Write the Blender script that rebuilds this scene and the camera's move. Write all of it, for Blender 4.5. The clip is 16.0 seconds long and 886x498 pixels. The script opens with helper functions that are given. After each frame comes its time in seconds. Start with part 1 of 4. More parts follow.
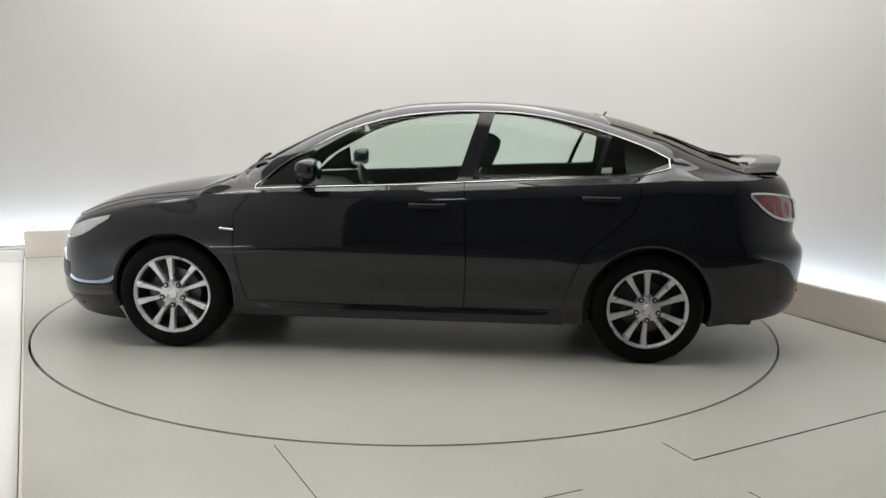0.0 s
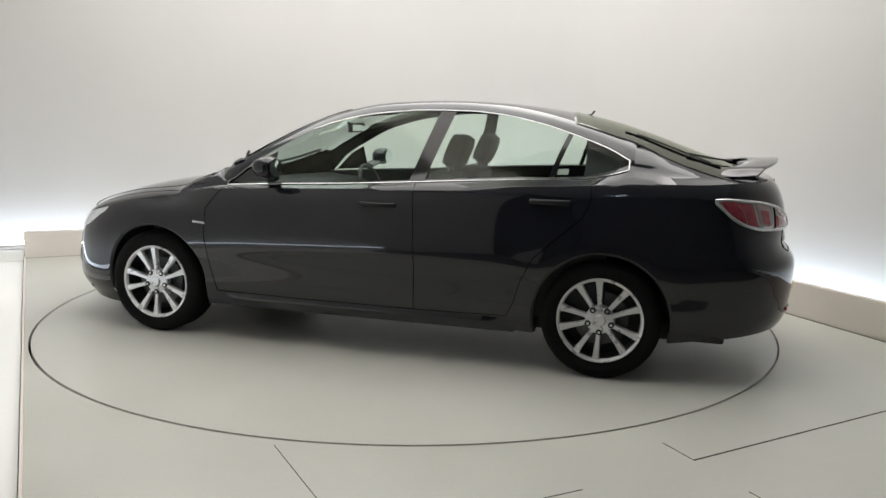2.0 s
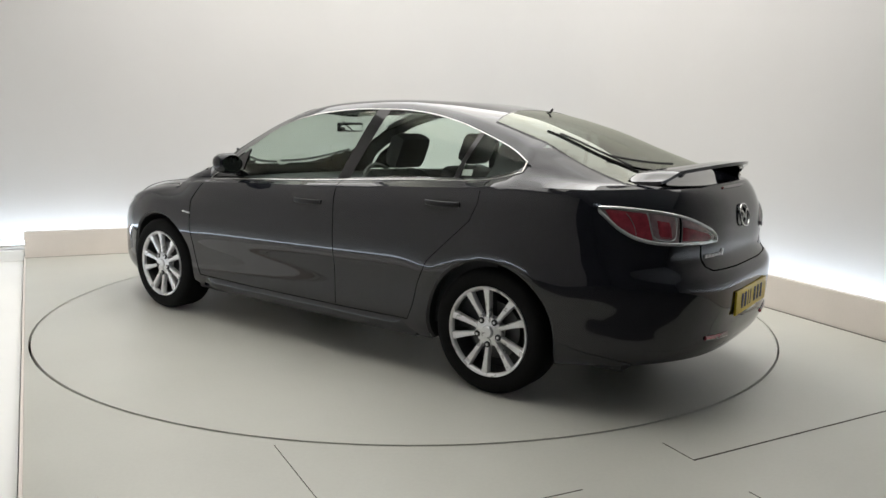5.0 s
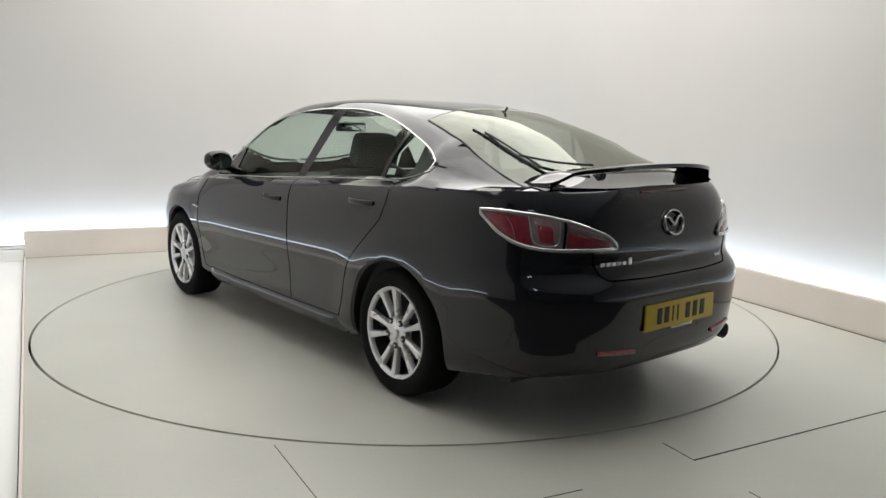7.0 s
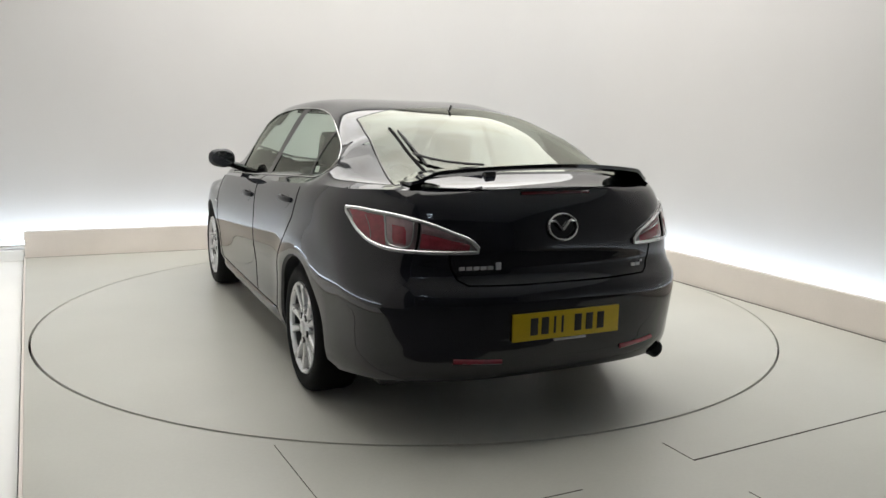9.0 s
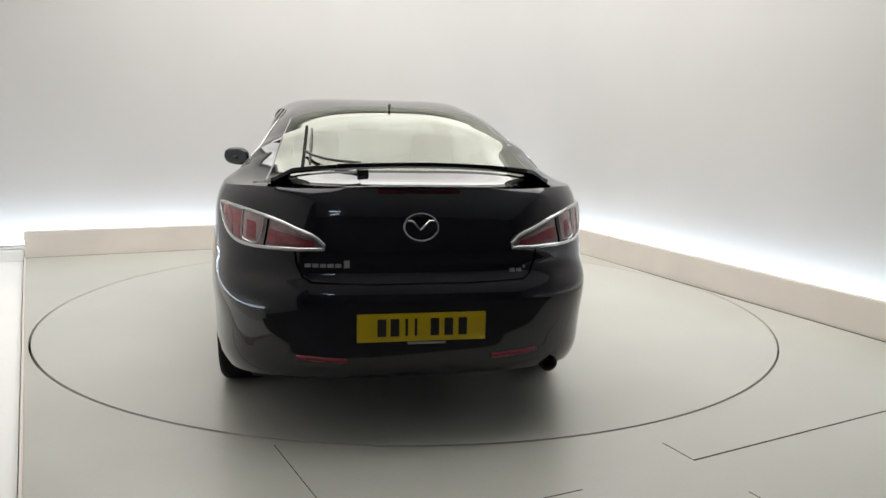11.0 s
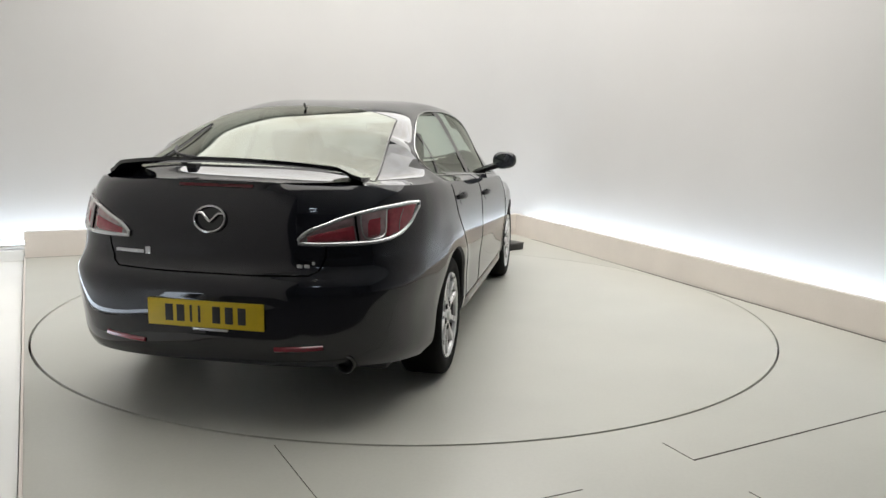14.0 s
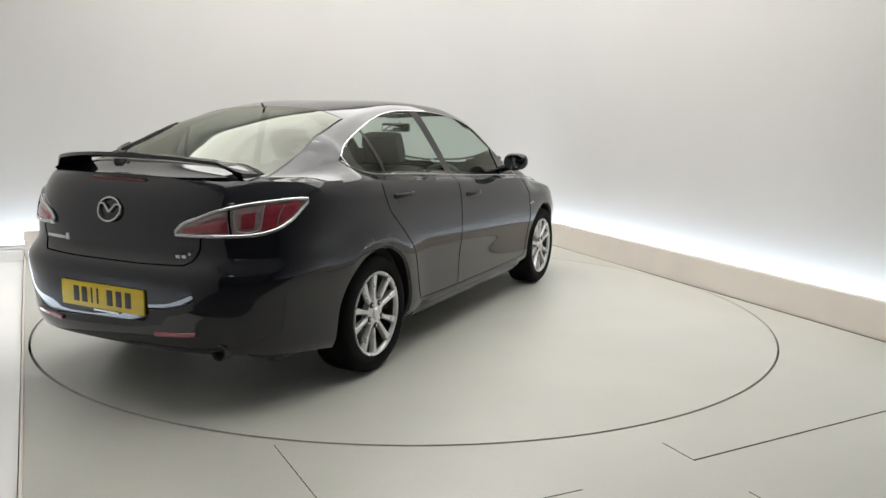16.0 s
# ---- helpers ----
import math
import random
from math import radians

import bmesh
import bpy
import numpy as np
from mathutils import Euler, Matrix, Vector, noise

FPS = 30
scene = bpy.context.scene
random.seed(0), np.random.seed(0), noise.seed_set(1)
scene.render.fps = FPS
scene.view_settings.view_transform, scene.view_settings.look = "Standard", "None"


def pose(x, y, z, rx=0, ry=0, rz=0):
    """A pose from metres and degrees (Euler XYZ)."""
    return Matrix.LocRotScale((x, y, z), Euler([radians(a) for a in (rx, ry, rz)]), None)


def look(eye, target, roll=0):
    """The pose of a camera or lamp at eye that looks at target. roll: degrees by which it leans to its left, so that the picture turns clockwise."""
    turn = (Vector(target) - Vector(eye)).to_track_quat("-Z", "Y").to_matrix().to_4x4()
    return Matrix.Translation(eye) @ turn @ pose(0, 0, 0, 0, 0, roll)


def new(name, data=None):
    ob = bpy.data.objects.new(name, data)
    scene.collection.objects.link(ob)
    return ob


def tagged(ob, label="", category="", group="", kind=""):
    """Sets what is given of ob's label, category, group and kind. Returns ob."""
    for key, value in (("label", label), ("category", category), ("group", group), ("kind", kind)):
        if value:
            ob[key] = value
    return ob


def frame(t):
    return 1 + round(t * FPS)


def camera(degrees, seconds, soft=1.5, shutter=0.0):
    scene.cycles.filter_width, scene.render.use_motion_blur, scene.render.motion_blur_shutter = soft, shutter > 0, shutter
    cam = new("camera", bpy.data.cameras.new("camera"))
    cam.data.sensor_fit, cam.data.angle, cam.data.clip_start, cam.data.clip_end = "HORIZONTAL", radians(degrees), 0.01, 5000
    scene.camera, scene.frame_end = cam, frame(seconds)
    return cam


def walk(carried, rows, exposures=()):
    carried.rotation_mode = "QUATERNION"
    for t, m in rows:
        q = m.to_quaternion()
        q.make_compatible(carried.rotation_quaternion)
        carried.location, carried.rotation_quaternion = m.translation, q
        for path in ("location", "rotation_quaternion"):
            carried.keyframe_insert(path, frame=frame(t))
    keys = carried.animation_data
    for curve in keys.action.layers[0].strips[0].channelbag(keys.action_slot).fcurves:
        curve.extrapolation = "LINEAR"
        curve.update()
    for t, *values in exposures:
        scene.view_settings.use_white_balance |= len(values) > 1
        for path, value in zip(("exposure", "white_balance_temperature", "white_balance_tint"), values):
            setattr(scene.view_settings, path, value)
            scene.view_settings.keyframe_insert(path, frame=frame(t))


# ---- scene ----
import functools

cam = camera(60.41, 16.0, soft=1.5)
EYE = (0.0, -5.459, 1.3293)
VIEW = (EYE[0] + 0.0359, EYE[1] + 0.9861, EYE[2] - 0.1636)
walk(cam, [(0.0, look(EYE, VIEW, 1.132)), (16.0, look(EYE, VIEW, 1.132))])

# ---- light ----
world = bpy.data.worlds.new("world")
scene.world = world
world.use_nodes = True
world.node_tree.nodes["Background"].inputs[0].default_value = (0.9, 0.95, 1.0, 1)
world.node_tree.nodes["Background"].inputs[1].default_value = 0.02
scene.view_settings.exposure = 0.0
CEILING_GLOW = 3.35
TROUGH_GLOW = 13.5


# ---- materials ----
def mat(name, color, rough=0.5, metal=0.0, coat=0.0, glow=0.0, vary=0.0, scale=6.0, bump=0.0, fine=120.0, spec=0.5, coat_ior=1.5):
    m = bpy.data.materials.new(name)
    m.use_nodes = True
    nt = m.node_tree
    b = nt.nodes["Principled BSDF"]
    b.inputs["Base Color"].default_value = (*color, 1)
    b.inputs["Roughness"].default_value = rough
    b.inputs["Metallic"].default_value = metal
    b.inputs["Coat Weight"].default_value = coat
    b.inputs["Coat Roughness"].default_value = 0.03
    b.inputs["Coat IOR"].default_value = coat_ior
    b.inputs["Specular IOR Level"].default_value = spec
    if glow:
        b.inputs["Emission Color"].default_value = (*color, 1)
        b.inputs["Emission Strength"].default_value = glow
    if vary or bump:
        co = nt.nodes.new("ShaderNodeTexCoord")
        n1 = nt.nodes.new("ShaderNodeTexNoise")
        n1.inputs["Scale"].default_value = scale
        n1.inputs["Detail"].default_value = 5
        n2 = nt.nodes.new("ShaderNodeTexNoise")
        n2.inputs["Scale"].default_value = fine
        n2.inputs["Detail"].default_value = 3
        for n in (n1, n2):
            nt.links.new(co.outputs["Object"], n.inputs["Vector"])
    if vary:
        add = nt.nodes.new("ShaderNodeMath")
        add.operation = "MULTIPLY_ADD"
        add.inputs[1].default_value = 0.35
        nt.links.new(n2.outputs["Fac"], add.inputs[0])
        nt.links.new(n1.outputs["Fac"], add.inputs[2])
        ramp = nt.nodes.new("ShaderNodeValToRGB")
        ramp.color_ramp.elements[0].position = 0.42
        ramp.color_ramp.elements[1].position = 0.95
        ramp.color_ramp.elements[0].color = (*[c * (1 - vary) for c in color], 1)
        ramp.color_ramp.elements[1].color = (*[min(1, c * (1 + vary)) for c in color], 1)
        nt.links.new(add.outputs[0], ramp.inputs[0])
        nt.links.new(ramp.outputs[0], b.inputs["Base Color"])
        rr = nt.nodes.new("ShaderNodeMapRange")
        rr.inputs["To Min"].default_value = max(0.0, rough - 0.5 * vary)
        rr.inputs["To Max"].default_value = min(1.0, rough + 0.5 * vary)
        nt.links.new(n1.outputs["Fac"], rr.inputs["Value"])
        nt.links.new(rr.outputs[0], b.inputs["Roughness"])
    if glow and vary:
        nt.links.new(ramp.outputs[0], b.inputs["Emission Color"])
    if bump:
        bn = nt.nodes.new("ShaderNodeBump")
        bn.inputs["Strength"].default_value = bump
        bn.inputs["Distance"].default_value = 0.002
        nt.links.new(n2.outputs["Fac"], bn.inputs["Height"])
        nt.links.new(bn.outputs[0], b.inputs["Normal"])
    return m


def glass(name, tint, rough=0.0, sheen=0.08):
    """Thin pane: clear tinted transmission with a mirror-like sheen."""
    m = bpy.data.materials.new(name)
    m.use_nodes = True
    nt = m.node_tree
    nt.nodes.remove(nt.nodes["Principled BSDF"])
    out = nt.nodes["Material Output"]
    tr = nt.nodes.new("ShaderNodeBsdfTransparent")
    tr.inputs[0].default_value = (*tint, 1)
    gl = nt.nodes.new("ShaderNodeBsdfGlossy")
    gl.inputs["Color"].default_value = (0.80, 0.82, 0.73, 1)
    gl.inputs["Roughness"].default_value = rough
    lw = nt.nodes.new("ShaderNodeLayerWeight")
    pw = nt.nodes.new("ShaderNodeMath")
    pw.operation = "POWER"
    pw.inputs[1].default_value = 5.0
    lw.inputs["Blend"].default_value = 0.5
    nt.links.new(lw.outputs["Facing"], pw.inputs[0])
    fr = nt.nodes.new("ShaderNodeMath")
    fr.operation = "MULTIPLY_ADD"
    fr.inputs[1].default_value = 0.85
    fr.inputs[2].default_value = sheen
    fr.use_clamp = True
    nt.links.new(pw.outputs[0], fr.inputs[0])
    mix = nt.nodes.new("ShaderNodeMixShader")
    nt.links.new(fr.outputs[0], mix.inputs[0])
    nt.links.new(tr.outputs[0], mix.inputs[1])
    nt.links.new(gl.outputs[0], mix.inputs[2])
    nt.links.new(mix.outputs[0], out.inputs[0])
    return m


M_WALL = mat("white_wall_paint", (0.535, 0.525, 0.51), 0.9, vary=0.03, scale=0.8, bump=0.05)
M_CEIL = mat("ceiling_paint", (0.8, 0.8, 0.78), 0.9, vary=0.03, scale=0.8)
M_LEDGE = mat("cream_ledge_paint", (0.72, 0.66, 0.60), 0.55, vary=0.07, scale=2.2, bump=0.1)
M_FLOOR = mat("painted_floor", (0.49, 0.488, 0.44), 0.34, vary=0.07, scale=1.1, bump=0.06, fine=60, spec=0.7)
M_DISC = mat("painted_turntable", (0.505, 0.503, 0.455), 0.33, vary=0.06, scale=1.3, bump=0.06, fine=60, spec=0.7)
M_SEAM = mat("dark_joint", (0.07, 0.063, 0.05), 0.9, vary=0.2, scale=8)
M_LED = mat("cool_led", (0.74, 0.86, 1.0), 0.5, glow=TROUGH_GLOW)
M_WASH = mat("wall_wash_led", (0.78, 0.88, 1.0), 0.5, glow=5.0)
M_PANEL = mat("ceiling_diffuser", (1.0, 0.952, 0.878), 0.5, glow=CEILING_GLOW, vary=0.22, scale=1.6, fine=4.0)
M_DARKFLOOR = mat("unseen_dark_floor", (0.09, 0.09, 0.092), 0.95, vary=0.2, scale=3, bump=0.3, fine=300, spec=0.1)
M_DARKWALL = mat("unseen_dark_wall", (0.12, 0.125, 0.13), 0.95, vary=0.15, scale=3)
M_PAINT = mat("black_car_paint", (0.0095, 0.0102, 0.0142), 0.35, coat=1.0, vary=0.05, scale=9, fine=900, spec=0.0, coat_ior=1.53)
M_GLOSS = mat("gloss_black_trim", (0.006, 0.006, 0.007), 0.12, vary=0.1, scale=20)
M_PLASTIC = mat("black_plastic", (0.014, 0.014, 0.015), 0.5, vary=0.2, scale=30, bump=0.15, fine=400)
M_RUBBER = mat("tyre_rubber", (0.006, 0.006, 0.006), 0.8, spec=0.12, vary=0.25, scale=14, bump=0.3, fine=260)
M_CHROME = mat("chrome", (0.54, 0.54, 0.53), 0.12, 1.0, vary=0.04, scale=30)
M_ALLOY = mat("silver_alloy", (0.64, 0.64, 0.645), 0.28, 0.5, vary=0.06, scale=20, fine=500)
M_DARKMETAL = mat("dark_brake_metal", (0.10, 0.10, 0.10), 0.45, 0.8, vary=0.25, scale=25)
M_RED = mat("red_lens", (0.25, 0.028, 0.042), 0.12, coat=1.0, vary=0.2, scale=30)
M_REDDIM = mat("dark_red_lens", (0.10, 0.006, 0.01), 0.2, coat=0.6, vary=0.2, scale=30)
M_CLEARLENS = mat("smoky_lens", (0.30, 0.20, 0.21), 0.15, 0.3, coat=1.0, vary=0.2, scale=30)
M_LAMPBASE = mat("smoked_lamp_body", (0.16, 0.12, 0.125), 0.10, coat=1.0, vary=0.3, scale=40)
M_LAMPRIM = mat("silver_lamp_bezel", (0.60, 0.60, 0.60), 0.25, 0.6, coat=1.0, vary=0.05, scale=30)
M_YELLOW = mat("yellow_plate", (0.62, 0.44, 0.006), 0.4, vary=0.08, scale=14)
M_INK = mat("black_ink", (0.015, 0.014, 0.012), 0.5, vary=0.1, scale=30)
M_HANDLE = mat("satin_black_handle", (0.008, 0.008, 0.010), 0.35, spec=0.3, vary=0.1, scale=30)
M_GAP = mat("shut_line_gap", (0.002, 0.002, 0.002), 0.95, spec=0.0)
M_SEAT = mat("dark_seat_cloth", (0.025, 0.026, 0.028), 0.85, vary=0.25, scale=25, bump=0.3, fine=500)
M_GLASS = glass("tinted_side_glass", (0.84, 0.92, 0.87), 0.0, 0.025)
M_REARGLASS = glass("tinted_rear_glass", (0.15, 0.17, 0.16), 0.0, 0.10)
M_SCREEN = glass("windscreen_glass", (0.75, 0.82, 0.79))
M_MIRROR = mat("mirror_glass", (0.85, 0.87, 0.88), 0.03, 1.0)
M_PAPER = mat("white_sticker", (0.7, 0.7, 0.68), 0.6, vary=0.08, scale=30)
M_HEAD = mat("headlamp_lens", (0.55, 0.56, 0.58), 0.10, 0.2, coat=1.0, vary=0.15, scale=25)


# ---- mesh helpers ----
def smooth(me, angle=40):
    for p in me.polygons:
        p.use_smooth = True
    me.set_sharp_from_angle(angle=radians(angle))


def part(name, bm, material, parent=None, label="", angle=40, flat=False):
    me = bpy.data.meshes.new(name)
    bmesh.ops.recalc_face_normals(bm, faces=bm.faces) if not flat else None
    bm.to_mesh(me)
    bm.free()
    me.materials.append(material)
    smooth(me, angle)
    ob = new(name, me)
    if parent is not None:
        ob.parent = parent
    if label:
        ob["label"] = label
    return ob


def box(bm, lo, hi, m=None, bevel=0.0):
    m = m or Matrix.Identity(4)
    c = [(a + b) / 2 for a, b in zip(lo, hi)]
    d = [abs(b - a) for a, b in zip(lo, hi)]
    r = bmesh.ops.create_cube(bm, size=1, matrix=m @ Matrix.Translation(c) @ Matrix.Diagonal((*d, 1)))
    if bevel:
        es = list({e for v in r["verts"] for e in v.link_edges})
        bmesh.ops.bevel(bm, geom=es, offset=bevel, segments=2, affect="EDGES", profile=0.6)
    return bm


def grid_mesh(bm, rows, closed_u=False, closed_v=False, keep=None):
    vs = [[bm.verts.new(p) for p in row] for row in rows]
    n, k = len(vs), len(vs[0])
    for i in range(n if closed_u else n - 1):
        for j in range(k if closed_v else k - 1):
            if keep is None or keep(i, j):
                q = (vs[i][j], vs[(i + 1) % n][j], vs[(i + 1) % n][(j + 1) % k], vs[i][(j + 1) % k])
                bm.faces.new(q)
    return vs


def sweep(bm, pts, outs, w, d, sides=6, closed=False):
    """A bar of oval section along pts; outs: the way outwards at each point; w across, d outwards."""
    rows = []
    n = len(pts)
    for i, (p, o) in enumerate(zip(pts, outs)):
        p, o = Vector(p), Vector(o).normalized()
        a, b = pts[(i - 1) % n if closed else max(i - 1, 0)], pts[(i + 1) % n if closed else min(i + 1, n - 1)]
        t = (Vector(b) - Vector(a)).normalized()
        s = t.cross(o).normalized()
        o = s.cross(t).normalized()
        rows.append([p + s * (w / 2 * math.cos(q)) + o * (d / 2 * math.sin(q)) for q in [2 * math.pi * j / sides for j in range(sides)]])
    vs = grid_mesh(bm, rows, closed_u=closed, closed_v=True)
    if not closed:
        bm.faces.new(vs[0])
        bm.faces.new(vs[-1][::-1])


def lathe(bm, prof, m, seg=48):
    """Turn (radius, height) pairs about the local z axis."""
    rows = [[m @ Vector((r * math.cos(2 * math.pi * i / seg), r * math.sin(2 * math.pi * i / seg), h)) for r, h in prof] for i in range(seg)]
    grid_mesh(bm, rows, closed_u=True)


def interp(table):
    xs, ys = zip(*sorted(table))
    xs, ys = np.array(xs, float), np.array(ys, float)
    h = np.diff(xs)
    d = np.diff(ys) / h
    m = np.zeros(len(xs))
    m[0], m[-1] = d[0], d[-1]
    for i in range(1, len(xs) - 1):
        if d[i - 1] * d[i] > 0:
            a, b = 2 * h[i] + h[i - 1], h[i] + 2 * h[i - 1]
            m[i] = (a + b) / (a / d[i - 1] + b / d[i])

    def f(x):
        x = min(max(x, xs[0]), xs[-1])
        i = min(int(np.searchsorted(xs, x, "right")) - 1, len(xs) - 2)
        t = (x - xs[i]) / h[i]
        return float((1 + 2 * t) * (1 - t) ** 2 * ys[i] + t * (1 - t) ** 2 * h[i] * m[i] + t * t * (3 - 2 * t) * ys[i + 1] + t * t * (t - 1) * h[i] * m[i + 1])
    return f


def step(a, b, x):
    t = min(max((x - a) / (b - a), 0), 1)
    return t * t * (3 - 2 * t)


# ---- the studio ----
CORNER = Vector((1.22, 3.73))
LEFT_END = Vector((-3.66, 1.70))
ALONG = (LEFT_END - CORNER).normalized()
RIGHT = Vector((0.366, -0.9306)).normalized()
BACK = Vector((-ALONG.y, ALONG.x)) if Vector((-ALONG.y, ALONG.x)).y > 0 else Vector((ALONG.y, -ALONG.x))
OUT = Vector((-RIGHT.y, RIGHT.x)) if Vector((-RIGHT.y, RIGHT.x)).x > 0 else Vector((RIGHT.y, -RIGHT.x))
LEDGE_H, LEDGE_T, GAP = 0.247, 0.05, 0.30
TABLE, TABLE_R = Vector((-0.022, 0.021)), 2.480
H_CEIL = 3.7
FRONT_EDGE = -3.07


def prism(bm, poly, z0, z1):
    lo = [bm.verts.new((*p, z0)) for p in poly]
    hi = [bm.verts.new((*p, z1)) for p in poly]
    n = len(poly)
    bm.faces.new(lo[::-1])
    bm.faces.new(hi)
    for i in range(n):
        bm.faces.new((lo[i], lo[(i + 1) % n], hi[(i + 1) % n], hi[i]))
    return bm


def build_studio():
    # floor sheet with a round opening for the turntable
    edge_dir = (Vector((-1.368, -2.918)) - LEFT_END).normalized()
    left_near = LEFT_END + edge_dir * 5.30
    right_near = CORNER + RIGHT * ((FRONT_EDGE - CORNER.y) / RIGHT.y)
    outline = [CORNER + BACK * 0.02 + OUT * 0.02, LEFT_END + BACK * 0.02, left_near, Vector((left_near.x + 0.03, FRONT_EDGE)), right_near + OUT * 0.02]
    seg = 160
    bm = bmesh.new()
    ring = []
    outer = []
    for i in range(seg):
        a = 2 * math.pi * i / seg
        d = Vector((math.cos(a), math.sin(a)))
        ring.append(TABLE + Vector((-0.0015, -0.001)) + d * (TABLE_R + 0.012))
        best = 1e9
        for k in range(len(outline)):
            p, q = outline[k], outline[(k + 1) % len(outline)]
            e = q - p
            den = d.x * e.y - d.y * e.x
            if abs(den) < 1e-9:
                continue
            w = p - TABLE
            s = (w.x * e.y - w.y * e.x) / den
            u = (w.x * d.y - w.y * d.x) / den
            if s > 0 and -1e-6 <= u <= 1 + 1e-6:
                best = min(best, s)
        outer.append(TABLE + d * max(best, TABLE_R + 0.015))
    rows = [[(*ring[i], -0.03), (*ring[i], 0.0), (*(ring[i].lerp(outer[i], 0.5)), 0.0), (*outer[i], 0.0), (*outer[i], -0.12)] for i in range(seg)]
    grid_mesh(bm, rows, closed_u=True)
    floor = part("floor", bm, M_FLOOR, angle=20)
    tagged(floor, "pale grey-beige painted studio floor around the turntable", "floor", kind="structure")
    # what lies under the gap and beyond the floor's edge
    bm = bmesh.new()
    box(bm, (-9, -9, -0.35), (8, 8, -0.30))
    tagged(part("subfloor", bm, M_SEAM), "dark slab under the raised floor", "floor", kind="structure")

    # unseen dark floor beyond the pale one, added so the lower paintwork reflects dark
    bm = bmesh.new()
    box(bm, (-4.2, -7.35, -0.08), (6.2, FRONT_EDGE - 0.004, -0.004))
    tagged(part("floor_front", bm, M_DARKFLOOR), "unseen dark grey floor added to darken reflections low on the car", "floor", kind="structure")

    # joints between the floor plates
    def joint(a, b, w=0.006):
        a, b = Vector(a), Vector(b)
        t = (b - a).normalized()
        s = Vector((-t.y, t.x)) * w / 2
        bm = bmesh.new()
        prism(bm, [a - s, b - s, b + s, a + s], -0.002, 0.0015)
        part("floor_joint", bm, M_SEAM, floor, "thin dark joint between floor plates")
    joint((-0.574, -2.465), (-0.341, -2.914), 0.003)
    joint((-0.341, -2.914), (-0.275, -3.06), 0.003)
    joint((1.138, -2.593), (2.276, -2.041), 0.008)
    joint((2.276, -2.041), (3.35, -1.52), 0.008)
    joint((1.065, -2.425), (1.138, -2.593), 0.004)
    joint((1.25, -2.86), (1.335, -3.055), 0.004)
    joint((0.36, -2.96), (0.63, -2.845), 0.004)

    # open joint at the foot of the side ledge
    joint(CORNER + RIGHT * 0.4 - OUT * 0.003, CORNER + RIGHT * 2.4 - OUT * 0.003, 0.006)
    joint(CORNER + RIGHT * 2.4 - OUT * 0.006, CORNER + RIGHT * 7.25 - OUT * 0.006, 0.021)
    joint(CORNER + ALONG * 0.2 - BACK * 0.004, LEFT_END - BACK * 0.004, 0.005)

    # low ledges that hide the light troughs
    def ledge(name, a, b, out, label):
        bm = bmesh.new()
        prism(bm, [a, b, b + out * LEDGE_T, a + out * LEDGE_T], -0.05, LEDGE_H)
        bmesh.ops.recalc_face_normals(bm, faces=bm.faces)
        bmesh.ops.bevel(bm, geom=[e for e in bm.edges if all(v.co.z > 0.2 for v in e.verts)], offset=0.006, segments=2, affect="EDGES")
        tagged(part(name, bm, M_LEDGE), label, "ledge", kind="structure")
    ledge("ledge_back", CORNER + ALONG * 0.0, LEFT_END, BACK, "low cream upstand along the back wall, lit from behind")
    ledge("ledge_right", CORNER + BACK * LEDGE_T - RIGHT * 0.05, CORNER + RIGHT * 10.4, OUT, "low cream upstand along the side wall, lit from behind")

    # narrow glass kerb on the floor's open edge
    bm = bmesh.new()
    n = Vector((edge_dir.y, -edge_dir.x))
    n = n if n.x < 0 else -n
    prism(bm, [LEFT_END, left_near, left_near + n * 0.012, LEFT_END + n * 0.012], -0.06, 0.02)
    tagged(part("floor_edging", bm, M_LEDGE), "narrow pale edging strip along the open floor edge", "edging", kind="structure")

    # walls: back and side wall meet in a rounded corner
    def wall_path():
        a = CORNER + BACK * GAP + ALONG * 7.5
        b = CORNER + OUT * GAP + RIGHT * 12.0
        c = CORNER + BACK * GAP + OUT * GAP
        r = 0.9
        pts = [a]
        p0, p2 = c + ALONG * r, c + RIGHT * r
        for i in range(15):
            t = i / 14
            pts.append(p0 * (1 - t) ** 2 + c * 2 * t * (1 - t) + p2 * t * t)
        pts.append(b)
        return pts
    path = wall_path()
    bm = bmesh.new()
    rows = []
    for i, p in enumerate(path):
        d = (path[min(i + 1, len(path) - 1)] - path[max(i - 1, 0)]).normalized()
        o = Vector((-d.y, d.x))
        o = o if o.dot(p - Vector((0, 0))) > 0 else -o
        rows.append([(*p, -0.3), (*p, 1.5), (*p, H_CEIL), (*(p + o * 0.15), H_CEIL), (*(p + o * 0.15), -0.3)])
    grid_mesh(bm, rows, closed_v=True)
    tagged(part("wall_back", bm, M_WALL), "smooth white studio wall with a rounded corner, washed by light from below", "wall", kind="structure")
    b = path[-1]
    bm = bmesh.new()
    a = LEFT_END + n * 0.62 - edge_dir * 1.9
    split = a + edge_dir * ((-4.4 - a.y) / edge_dir.y)
    c = Vector((split.x - 0.6, -7.3))
    prism(bm, [a, split, split + n * 0.15, a + n * 0.15], -0.3, H_CEIL)
    tagged(part("wall_left", bm, M_WALL), "plain white studio side wall lit from the floor trough", "wall", kind="structure")
    # unseen dark stretch of wall, added to darken the car's reflections
    bm = bmesh.new()
    prism(bm, [split, c, c + n * 0.15, split + n * 0.15], -0.3, H_CEIL)
